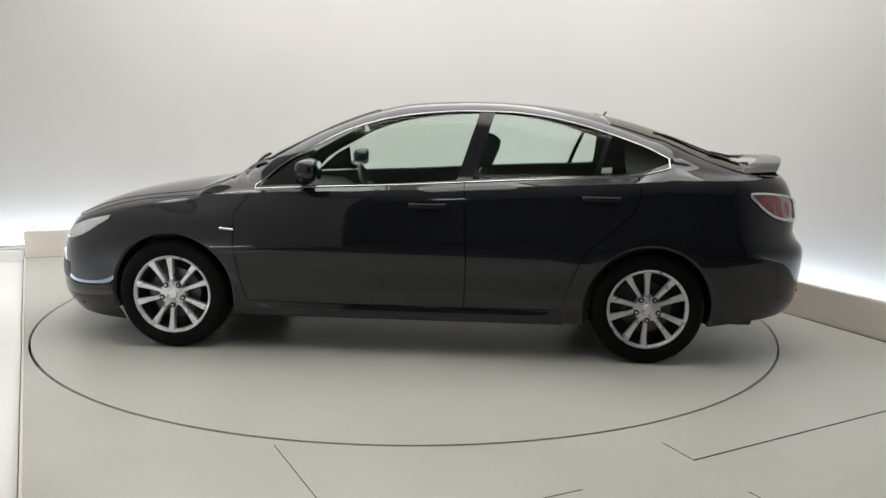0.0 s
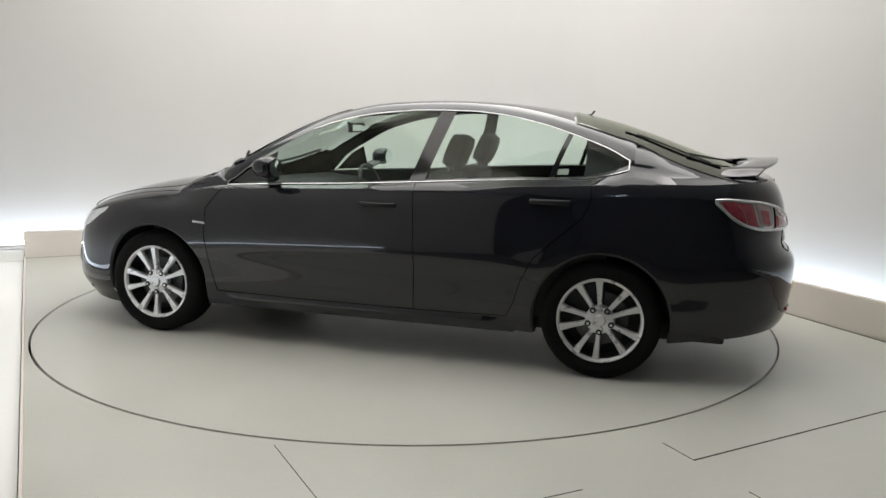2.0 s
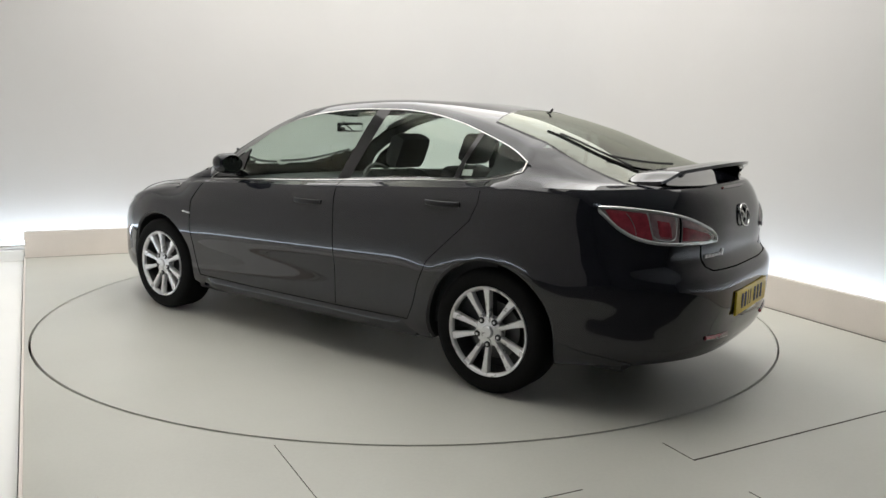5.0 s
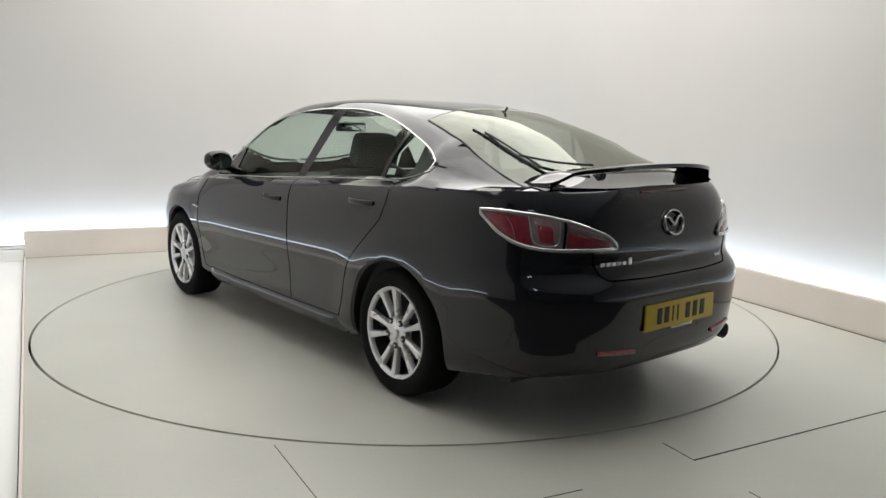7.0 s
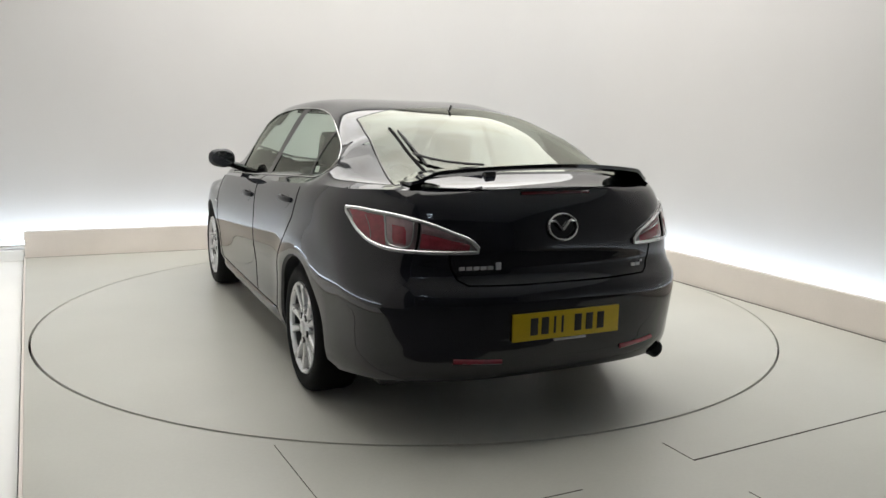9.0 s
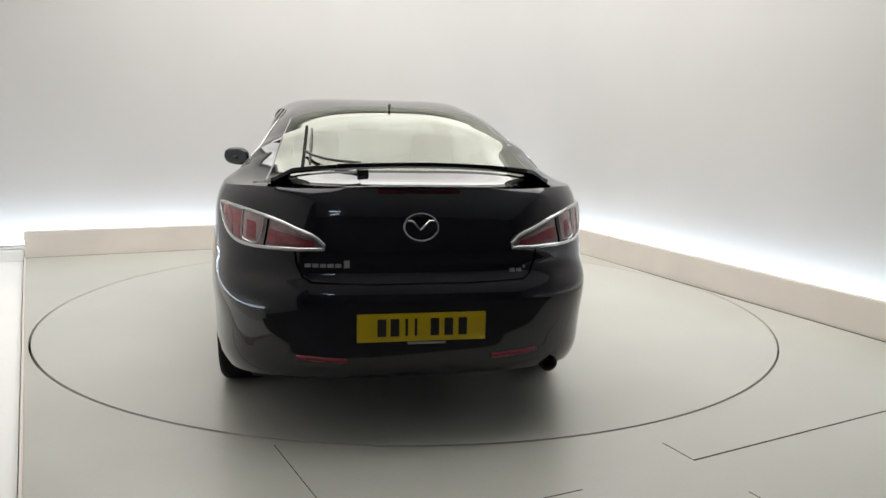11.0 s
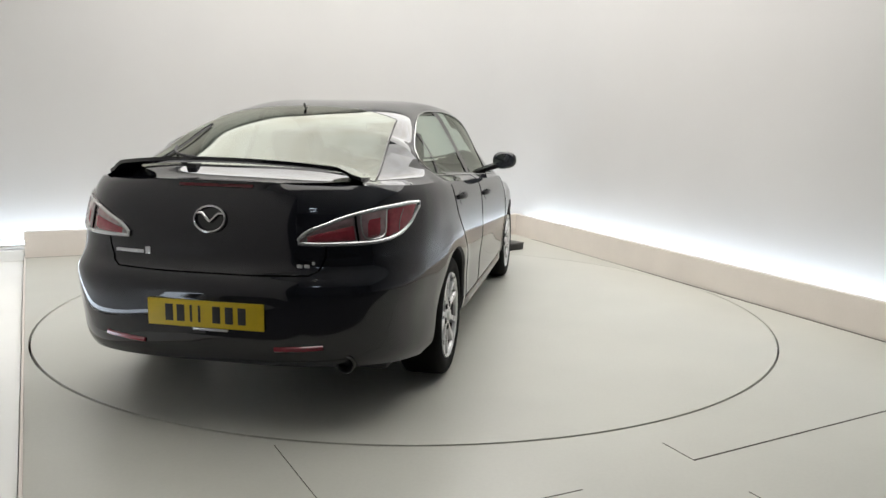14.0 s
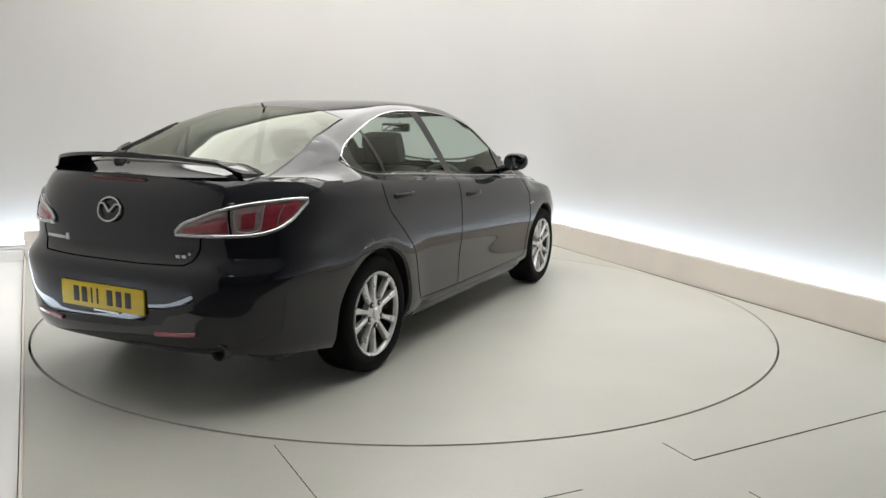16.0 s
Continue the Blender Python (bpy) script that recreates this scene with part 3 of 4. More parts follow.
def split_panels(me, car):
    """Cut the smooth skin into its panels, which keep its shading across the cuts."""
    groups = {}
    for p in me.polygons:
        groups.setdefault(panel_of(p.center), []).append(p)
    normals = [tuple(n.vector) for n in me.corner_normals]
    for (name, side), polys in groups.items():
        ids, faces, shading = {}, [], []
        for p in polys:
            faces.append([ids.setdefault(v, len(ids)) for v in p.vertices])
            shading += [normals[k] for k in p.loop_indices]
        panel = bpy.data.meshes.new(name)
        panel.from_pydata([me.vertices[v].co for v in ids], [], faces)
        for p in panel.polygons:
            p.use_smooth = True
        panel.materials.append(M_PAINT)
        panel.normals_split_custom_set(shading)
        ob = new(name, panel)
        ob.parent = car
        ob["label"] = PANEL_LABELS[name]
    bpy.data.meshes.remove(me)


def build_shell(car):
    bm = bmesh.new()
    n = len(ST)
    cols = len(GRID[0])
    verts = {}

    def vert(i, j, s):
        p = GRID[i][j]
        if abs(p.y) < 1e-5:
            s = 1
        key = (i, j, s)
        if key not in verts:
            q = p.copy()
            if j <= NV and q.y > 0.5:
                for hx in (HUB_X, -HUB_X):
                    d = Vector((q.x - hx, 0, q.z - HUB_Z))
                    if d.length < ARCH_R + 0.012:
                        d = d.normalized() * ARCH_R
                        q.x, q.z = hx + d.x, HUB_Z + d.z
                        q.y = side_y(q.x, max(q.z, 0.18))
            verts[key] = bm.verts.new((q.x, q.y * s, q.z))
        return verts[key]
    for i in range(n - 1):
        for j in range(cols - 1):
            quad = [GRID[i][j], GRID[i + 1][j], GRID[i + 1][j + 1], GRID[i][j + 1]]
            c = sum(quad, Vector()) / 4
            if j < NV and c.y > 0.5 and all(in_arch(p.x, p.z, ARCH_R + 0.012) for p in quad):
                continue
            if ROW_LOW <= j + 0 < ROW_TOP and I_DLO[0] <= i < I_DLO[1]:
                continue
            if j >= NV and (inside_pane(REAR_PANE, c.x, c.y, 0.03) or inside_pane(WIND_PANE, c.x, c.y, 0.03)):
                continue
            for s in (1, -1):
                ids = [(i, j), (i + 1, j), (i + 1, j + 1), (i, j + 1)]
                vs = []
                for a, b in ids:
                    w = vert(a, b, s)
                    if w not in vs:
                        vs.append(w)
                if len(vs) > 2:
                    try:
                        bm.faces.new(vs)
                    except ValueError:
                        pass
    bmesh.ops.remove_doubles(bm, verts=bm.verts, dist=0.0006)
    me = bpy.data.meshes.new("shell")
    bmesh.ops.recalc_face_normals(bm, faces=bm.faces)
    bm.to_mesh(me)
    bm.free()
    smooth(me, 34)
    split_panels(me, car)


def shell_normal(i, j):
    a = GRID[min(i + 1, len(ST) - 1)][j] - GRID[max(i - 1, 0)][j]
    b = GRID[i][min(j + 1, len(GRID[0]) - 1)] - GRID[i][max(j - 1, 0)]
    n = a.cross(b)
    n.normalize()
    return n if n.y >= -0.001 else -n


def build_car():
    car = tagged(new("car"), "glossy black five-door hatchback with silver alloy wheels on the turntable", "car")
    build_shell(car)
    # side glass
    for side in (1, -1):
        for name, i0, i1 in WIN_COLS:
            bm = bmesh.new()
            rows = [[Vector((GRID[i][j].x, side * (GRID[i][j].y - 0.004), GRID[i][j].z)) for j in range(ROW_LOW - 1, ROW_TOP + 1)] for i in range(i0, i1 + 1)]
            grid_mesh(bm, rows)
            bmesh.ops.remove_doubles(bm, verts=bm.verts, dist=0.0006)
            part(name, bm, M_GLASS, car, "tinted side window glass")
        # pillars between the panes
        for a, b in ((WIN_COLS[1][2], WIN_COLS[0][1]), (WIN_COLS[2][2], WIN_COLS[1][1])):
            bm = bmesh.new()
            rows = [[Vector((GRID[i][j].x, side * (GRID[i][j].y + 0.001), GRID[i][j].z)) for j in range(ROW_LOW - 1, ROW_TOP + 1)] for i in range(a, b + 1)]
            grid_mesh(bm, rows)
            part("pillar_trim", bm, M_GLOSS, car, "gloss black pillar between windows")
        # bright strip round the side windows
        idx = list(range(I_DLO[0], I_DLO[1] + 1))
        loop = [(i, ROW_LOW - 1) for i in idx] + [(i, ROW_TOP) for i in reversed(idx)]
        pts, outs = [], []
        for i, j in loop:
            nrm = shell_normal(i, j)
            p = GRID[i][j] + nrm * 0.003
            q = Vector((p.x, p.y * side, p.z))
            if pts and (q - pts[-1]).length < 0.008:
                continue
            pts.append(q)
            outs.append(Vector((nrm.x, nrm.y * side, nrm.z)))
        bm = bmesh.new()
        sweep(bm, pts, outs, 0.0078, 0.005, 6, closed=True)
        part("window_trim", bm, M_CHROME, car, "thin chrome strip round the side windows")
    for name, pane, mt in (("tailgate_glass", REAR_PANE, M_REARGLASS), ("windscreen", WIND_PANE, M_SCREEN)):
        bm = bmesh.new()
        grid_mesh(bm, [[pane_point(pane, -1 + 2 * i / 24, j / 16, 0.004) for j in range(17)] for i in range(25)])
        part(name, bm, mt, car, "tinted sloping glass")
        bm = bmesh.new()
        ring = [(-1 + 2 * i / 24, 0) for i in range(24)] + [(1, j / 16) for j in range(16)] + [(1 - 2 * i / 24, 1) for i in range(24)] + [(-1, 1 - j / 16) for j in range(16)]
        rows = [[pane_point(pane, u, v, 0.002, -0.012), pane_point(pane, u, v, 0.006, 0.0), pane_point(pane, u, v, 0.0, 0.012)] for u, v in ring]
        grid_mesh(bm, rows, closed_u=True)
        part("glass_seal", bm, M_GLOSS, car, "black seal round the glass")
    build_underbody(car)
    build_tail(car)
    build_sides(car)
    build_nose(car)
    build_cabin(car)
    for hx in (HUB_X, -HUB_X):
        for side in (1, -1):
            build_wheel(car, hx, side)
    return car


def build_underbody(car):
    bm = bmesh.new()
    box(bm, (-2.0, -0.70, 0.20), (2.0, 0.70, 0.30), None, 0.02)
    box(bm, (-0.95, -0.80, 0.21), (0.95, 0.80, 0.30), None, 0.02)
    part("floor_pan", bm, M_PLASTIC, car, "dark underbody")
    for hx in (HUB_X, -HUB_X):
        for side in (1, -1):
            bm = bmesh.new()
            rows = []
            for k in range(29):
                a = radians(-16 + 212 * k / 28)
                c, s = math.cos(a), math.sin(a)
                rows.append([Vector((hx + r * c, side * y, max(HUB_Z + r * s, 0.215))) for r, y in ((ARCH_R + 0.002, side_y(hx + ARCH_R * c, max(HUB_Z + ARCH_R * s, 0.2)) - 0.004), (ARCH_R - 0.012, side_y(hx + ARCH_R * c, max(HUB_Z + ARCH_R * s, 0.2)) - 0.012), (ARCH_R - 0.004, 0.80), (ARCH_R - 0.004, 0.58), (0.10, 0.575))])
            grid_mesh(bm, rows)
            part("wheel_arch_liner", bm, M_PLASTIC, car, "black plastic wheel arch liner")


def build_wheel(car, hx, side):
    wheel = new("wheel")
    wheel.parent = car
    wheel["label"] = "silver ten-spoke alloy wheel with black tyre"
    wheel.matrix_local = Matrix.Translation((hx, side * 0.872, HUB_Z)) @ Euler((radians(-90 * side), 0, 0)).to_matrix().to_4x4()
    # local z points outwards
    bm = bmesh.new()
    I = Matrix.Identity(4)
    lathe(bm, [(0.225, -0.007), (0.236, 0.001), (0.262, 0.009), (0.29, 0.006), (0.306, -0.006), (0.315, -0.022), (0.318, -0.05), (0.318, -0.09), (0.316, -0.15), (0.318, -0.17), (0.312, -0.20), (0.29, -0.218), (0.25, -0.215), (0.225, -0.20)], I, 64)
    part("tyre", bm, M_RUBBER, wheel, "black rubber tyre")
    bm = bmesh.new()
    lathe(bm, [(0.228, -0.004), (0.226, 0.003), (0.217, 0.001), (0.210, -0.008), (0.2085, -0.020)], I, 64)
    # hub
    lathe(bm, [(0.0001, 0.004), (0.026, 0.003), (0.030, -0.001), (0.034, -0.008), (0.060, -0.010), (0.074, -0.016), (0.078, -0.05)], I, 40)
    # ten spokes in five pairs, widening outwards
    for k in range(10):
        a = radians(36 * k + (3.0 if k % 2 else -3.0) * side + 18)
        m = Matrix.Rotation(a, 4, "Z")
        rows = []
        for r, w, h in ((0.045, 0.0125, -0.010), (0.09, 0.0118, -0.012), (0.14, 0.0135, -0.009), (0.185, 0.0170, -0.005), (0.214, 0.021, -0.003)):
            rows.append([m @ Vector((r, y, h + dz)) for y, dz in ((-w, -0.03), (-w, -0.005), (-w + 0.004, 0.0), (w - 0.004, 0.0), (w, -0.005), (w, -0.03))])
        grid_mesh(bm, rows)
    # barrel gets a darker metal than the rim, as shade between the spokes
    dark = bmesh.new()
    lathe(dark, [(0.210, -0.016), (0.206, -0.05), (0.205, -0.12), (0.215, -0.19), (0.23, -0.20)], I, 64)
    part("barrel", dark, M_DARKMETAL, wheel, "inner barrel of the rim, coloured dark for the shade inside")
    part("rim", bm, M_ALLOY, wheel, "silver ten-spoke alloy rim")
    for k in range(5):
        a = radians(72 * k + 90 * side)
        bm = bmesh.new()
        lathe(bm, [(0.0001, 0.004), (0.006, 0.004), (0.008, 0.0005), (0.0145, 0.0005), (0.0165, 0.0), (0.0165, -0.006)], Matrix.Translation((0.064 * math.cos(a), 0.064 * math.sin(a), -0.0068)), 14)
        part("wheel_nut", bm, M_PLASTIC, wheel)
        bm = bmesh.new()
        lathe(bm, [(0.0001, 0.0055), (0.0062, 0.0053), (0.0072, 0.0035), (0.0072, 0.0)], Matrix.Translation((0.064 * math.cos(a), 0.064 * math.sin(a), -0.0068)), 12)
        part("nut_face", bm, M_ALLOY, wheel, "bright face of a wheel nut")
    bm = bmesh.new()
    lathe(bm, [(0.0001, -0.075), (0.145, -0.075), (0.148, -0.08), (0.148, -0.10), (0.0001, -0.10)], I, 40)
    part("brake_disc", bm, M_DARKMETAL, wheel, "grey steel brake disc")
    bm = bmesh.new()
    lathe(bm, [(0.0001, -0.13), (0.21, -0.13)], I, 32)
    part("wheel_back", bm, M_PLASTIC, wheel, "dark inner side of wheel")
    bm = bmesh.new()
    box(bm, (0.08, -0.05, -0.12), (0.155, 0.05, -0.062), None, 0.008)
    part("brake_caliper", bm, M_DARKMETAL, wheel, "grey brake caliper")


# ---- tail: lamps, wing, plate, badges ----
LAMP_LO = interp([(0, 0.818), (0.15, 0.815), (0.3, 0.815), (0.45, 0.816), (0.6, 0.821), (0.75, 0.838), (0.9, 0.885), (1.0, 0.955)])
LAMP_HI = interp([(0, 0.836), (0.03, 0.857), (0.07, 0.875), (0.15, 0.895), (0.3, 0.929), (0.45, 0.950), (0.6, 0.964), (0.75, 0.972), (0.9, 0.977), (1.0, 0.974)])
LAMP_IN, LAMP_OUT = 16.9, 72.0


def lamp_patch(side, f0, f1, g0, g1, out, thick=0.012, nf=16, ng=6, slant=0.0):
    """A tile of the lamp: f along it from 0 inside to 1 at the flank, g from its lower to its upper edge."""
    bm = bmesh.new()
    front, back = [], []
    for i in range(nf + 1):
        a, b = [], []
        for j in range(ng + 1):
            g = g0 + (g1 - g0) * j / ng
            f = f0 + (f1 - f0) * i / nf + slant * (g - 0.5)
            f = min(max(f, 0), 1)
            z = LAMP_LO(f) + (LAMP_HI(f) - LAMP_LO(f)) * g
            phi = LAMP_IN + (LAMP_OUT - LAMP_IN) * f
            edge = min(i, nf - i) == 0 or min(j, ng - j) == 0
            p = tail_point(phi, z, out - (0.004 if edge else 0))
            q = tail_point(phi, z, out - thick)
            a.append(Vector((p.x, p.y * side, p.z)))
            b.append(Vector((q.x, q.y * side, q.z)))
        front.append(a)
        back.append(b)
    va = grid_mesh(bm, front)
    vb = grid_mesh(bm, back)
    rim_a = [va[i][0] for i in range(nf + 1)] + [va[nf][j] for j in range(1, ng + 1)] + [va[i][ng] for i in range(nf - 1, -1, -1)] + [va[0][j] for j in range(ng - 1, 0, -1)]
    rim_b = [vb[i][0] for i in range(nf + 1)] + [vb[nf][j] for j in range(1, ng + 1)] + [vb[i][ng] for i in range(nf - 1, -1, -1)] + [vb[0][j] for j in range(ng - 1, 0, -1)]
    n = len(rim_a)
    for i in range(n):
        try:
            bm.faces.new((rim_a[i], rim_a[(i + 1) % n], rim_b[(i + 1) % n], rim_b[i]))
        except ValueError:
            pass
    return bm


def tail_line(car, name, pts, w, material, label="", out=0.0, d=0.004):
    """A thin bar on the tail's skin through (y, z) points."""
    line, outs = [], []
    for k in range(len(pts) - 1):
        (y0, z0), (y1, z1) = pts[k], pts[k + 1]
        n = max(2, int(math.hypot(y1 - y0, z1 - z0) / 0.03))
        for i in range(n + (k == len(pts) - 2)):
            f = i / n
            y, z = y0 + (y1 - y0) * f, z0 + (z1 - z0) * f
            phi = tail_phi(abs(y), z)
            s = 1 if y >= 0 else -1
            p, q = tail_point(phi, z, out), tail_point(phi, z, out + 0.1)
            line.append(Vector((p.x, y, p.z)))
            outs.append(Vector((q.x - p.x, (q.y - p.y) * s, 0)))
    bm = bmesh.new()
    sweep(bm, line, outs, w, d, 6)
    return part(name, bm, material, car, label)


def build_tail(car):
    for side in (1, -1):
        lamp = part("tail_lamp", lamp_patch(side, 0, 1, 0, 1, 0.007, 0.03, 36, 8), M_LAMPBASE, car, "swept tail lamp with silver bezel and red lenses")
        part("outer_lens", lamp_patch(side, 0.66, 0.955, 0.10, 0.88, 0.012, 0.012, 14, 6, 0.05), M_RED, lamp, "red outer lens")
        part("middle_lens", lamp_patch(side, 0.43, 0.65, 0.10, 0.90, 0.0115, 0.012, 10, 6, 0.05), M_CLEARLENS, lamp, "smoky pink middle lens")
        part("reversing_lens", lamp_patch(side, 0.485, 0.605, 0.20, 0.74, 0.0145, 0.01, 8, 4, 0.04), M_RED, lamp, "red inset lens")
        part("inner_lens", lamp_patch(side, 0.05, 0.375, 0.14, 0.62, 0.0115, 0.012, 12, 6), M_RED, lamp, "red inner lens on the tailgate")
        part("inner_lens_top", lamp_patch(side, 0.10, 0.375, 0.64, 0.90, 0.0115, 0.012, 12, 3), M_CLEARLENS, lamp, "clear upper lens")
        part("lamp_split", lamp_patch(side, 0.388, 0.405, 0.0, 1.0, 0.0115, 0.012, 3, 8), M_GAP, lamp, "dark gap between the two lamp halves")

        def outline(path):
            pts, outs = [], []
            for f, g in path:
                z = LAMP_LO(f) + (LAMP_HI(f) - LAMP_LO(f)) * g
                phi = LAMP_IN + (LAMP_OUT - LAMP_IN) * f
                p, q = tail_point(phi, z, 0.009), tail_point(phi, z, 0.109)
                pts.append(Vector((p.x, p.y * side, p.z)))
                outs.append(Vector((q.x - p.x, (q.y - p.y) * side, 0)))
            return pts, outs
        bezel = [(k / 30, 0.03) for k in range(31)] + [(1.0, 0.5)] + [(1 - k / 30, 0.97) for k in range(31)]
        bm = bmesh.new()
        sweep(bm, *outline(bezel), 0.016, 0.011, 6, closed=True)
        part("bezel", bm, M_LAMPRIM, lamp, "silver bezel round the lamp")
        bm = bmesh.new()
        sweep(bm, *outline([(0.44, 0.90), (0.437, 0.7), (0.437, 0.5), (0.44, 0.32), (0.45, 0.2), (0.475, 0.13), (0.52, 0.11), (0.57, 0.12), (0.61, 0.15), (0.64, 0.24), (0.655, 0.4), (0.665, 0.6), (0.672, 0.8), (0.675, 0.92)]), 0.008, 0.008, 6)
        part("inner_bezel", bm, M_LAMPRIM, lamp, "curved silver divider inside the lamp")
        for f0, lean in ((0.77, 0.06),):
            bm = bmesh.new()
            line, outs = outline([(f0 + lean * (k / 8) ** 1.5, 0.14 + 0.66 * k / 8) for k in range(9)])
            sweep(bm, [a + b * 0.04 for a, b in zip(line, outs)], outs, 0.004, 0.004, 6)
            part("lens_rib", bm, M_CLEARLENS, lamp, "pale rib across the red lens")

    # wing on the tailgate
    def blade_z(y):
        return 1.168 - 0.044 * (y / 0.6) ** 2 - 0.034 * step(0.50, 0.602, abs(y))
    rows = []
    for i in range(41):
        y = -0.602 + 1.204 * i / 40
        e = step(0.52, 0.602, abs(y))
        bow = 0.16 * (y / 0.602) ** 2
        xf, xb = -2.125 + 0.25 * (abs(y) / 0.602) ** 2.5, -2.265 + bow + 0.01 * e
        zt = blade_z(y)
        n = xf - xb
        # the blade rises towards its trailing edge
        d = 0.09 * n
        rows.append([(xf, y, zt - d), (xf - 0.02, y, zt - d + 0.008), (xf - 0.5 * n, y, zt - 0.4 * d), (xb + 0.03, y, zt - 0.003), (xb, y, zt), (xb + 0.002, y, zt - 0.016),
                     (xb + 0.04, y, zt - 0.026), (xf - 0.4 * n, y, zt - 0.6 * d - 0.021), (xf - 0.02, y, zt - d - 0.010)])
    bm = bmesh.new()
    vs = grid_mesh(bm, rows, closed_v=True)
    bm.faces.new(vs[0])
    bm.faces.new(vs[-1][::-1])
    wing = part("rear_wing", bm, M_PAINT, car, "glossy black wing across the tailgate", angle=50)
    for s in (1, -1):
        rows = []
        for k in range(9):
            f = k / 8
            y0, y1 = 0.612 + 0.012 * (1 - f), 0.572 - 0.012 * (1 - f) ** 2 - 0.03 * f ** 3
            xa, xz = -1.70 - 0.10 * f, -2.06 - 0.045 * f
            ring = []
            for x, y in ((xa, (y0 + y1) / 2 + 0.012), (xa - 0.14, y0), (xz, y0), (xz - 0.006, y0 - 0.01), (xz, y1), (xa - 0.15, y1)):
                base = top_z(x, y) - 0.006
                top = max(blade_z(y) - 0.012 - 0.034 * min(max((x + 2.18) / 0.24, 0), 1), base + 0.004)
                ring.append((x, s * y, base + (top - base) * f))
            rows.append(ring)
        bm = bmesh.new()
        grid_mesh(bm, rows, closed_v=True)
        part("wing_foot", bm, M_PAINT, wing, "glossy black foot of the wing", angle=60)
    for y in (0.21,):
        bm = bmesh.new()
        box(bm, (-2.06, y - 0.02, 1.075), (-1.98, y + 0.03, 1.125), None, 0.006)
        part("wiper_motor_cap", bm, M_PLASTIC, car, "black cap at the wiper pivot")

    # rear wiper: arm from the pivot and a blade lying on the glass
    def on_glass(x, y, lift):
        return Vector((x, y, top_z(x, y) + lift))
    bm = bmesh.new()
    arm = [on_glass(-2.00, 0.22, 0.03), on_glass(-1.965, 0.30, 0.028), on_glass(-1.91, 0.37, 0.026), on_glass(-1.84, 0.42, 0.024), on_glass(-1.76, 0.455, 0.022)]
    sweep(bm, arm, [(0, 0, 1)] * 5, 0.016, 0.012)
    wiper = part("rear_wiper", bm, M_PLASTIC, car, "black rear wiper arm")
    bm = bmesh.new()
    blade = [on_glass(-1.93 + 0.51 * k / 8, 0.47 - 0.03 * k / 8, 0.007) for k in range(9)]
    sweep(bm, blade, [(0, 0, 1)] * 9, 0.014, 0.010)
    part("wiper_blade", bm, M_RUBBER, wiper, "black rubber wiper blade")
    bm = bmesh.new()
    bow = [on_glass(-1.88 + 0.40 * k / 8, 0.437 - 0.02 * k / 8, 0.008 + 0.006 * math.sin(math.pi * k / 8)) for k in range(9)]
    sweep(bm, bow, [(0, 0, 1)] * 9, 0.010, 0.010)
    part("blade_bow", bm, M_PLASTIC, wiper, "thin black bow that holds the blade")

    # short aerial on the roof
    bm = bmesh.new()
    z = top_z(-1.19, 0)
    sweep(bm, [(-1.165, 0, z + 0.006), (-1.19, 0, z + 0.012), (-1.205, 0, z + 0.032)], [(-1, 0, 0.6)] * 3, 0.013, 0.013)
    part("aerial", bm, M_PLASTIC, car, "short black roof aerial")

    # number plate; its characters are plain bars
    def tail_box(name, y0, y1, z0, z1, x, depth, material, parent, label="", bevel=0.002):
        bm = bmesh.new()
        box(bm, (x - depth, y0, z0), (x, y1, z1), None, bevel)
        return part(name, bm, material, parent, label)
    plate = tail_box("number_plate", -0.265, 0.265, 0.450, 0.566, -2.362, 0.010, M_YELLOW, car, "yellow rear number plate with dark characters")
    tail_box("plate_lamp", -0.10, 0.06, 0.436, 0.447, -2.357, 0.012, M_LAMPRIM, car, "small silver plate holder")
    for y in (0.165, 0.112, 0.064, 0.026, -0.052, -0.110, -0.168):
        w = 0.011 if y in (0.064, 0.026) else 0.036
        tail_box("character_bar", y - w / 2, y + w / 2, 0.472, 0.545, -2.3712, 0.0025, M_INK, plate)

    # oval badge: ring and a winged V
    zc, xc = 0.908, REAR_X(0.908) - 0.006
    ring = [Vector((xc - 0.002 + 0.25 * (0.052 * math.sin(a)), 0.070 * math.cos(a), zc + 0.054 * math.sin(a))) for a in [2 * math.pi * k / 40 for k in range(40)]]
    bm = bmesh.new()
    sweep(bm, ring, [(-1, 0, 0.2)] * 40, 0.011, 0.012, 8, closed=True)
    badge = part("oval_badge", bm, M_CHROME, car, "oval chrome badge with a winged mark")
    for s in (1, -1):
        pts = [Vector((xc - 0.004 + 0.25 * z, s * y, zc + z)) for y, z in ((0.0, -0.012), (0.018, 0.006), (0.036, 0.024), (0.062, 0.024))]
        bm = bmesh.new()
        sweep(bm, pts, [(-1, 0, 0)] * 4, 0.012, 0.009, 6)
        part("badge_wing", bm, M_CHROME, badge)
    # unreadable lettering as bars
    for y in (0.455, 0.425, 0.395, 0.365, 0.335):
        p = tail_point(tail_phi(y, 0.752), 0.752)
        tail_box("badge_bar", y - 0.013, y + 0.013, 0.744, 0.760, p.x + 0.002, 0.007, M_LAMPRIM, car, "chrome lettering bar")
    p = tail_point(tail_phi(0.30, 0.755), 0.755)
    tail_box("badge_bar", 0.288, 0.312, 0.742, 0.774, p.x + 0.002, 0.007, M_LAMPRIM, car, "chrome lettering bar")
    for y in (-0.395, -0.425):
        p = tail_point(tail_phi(-y, 0.722), 0.722)
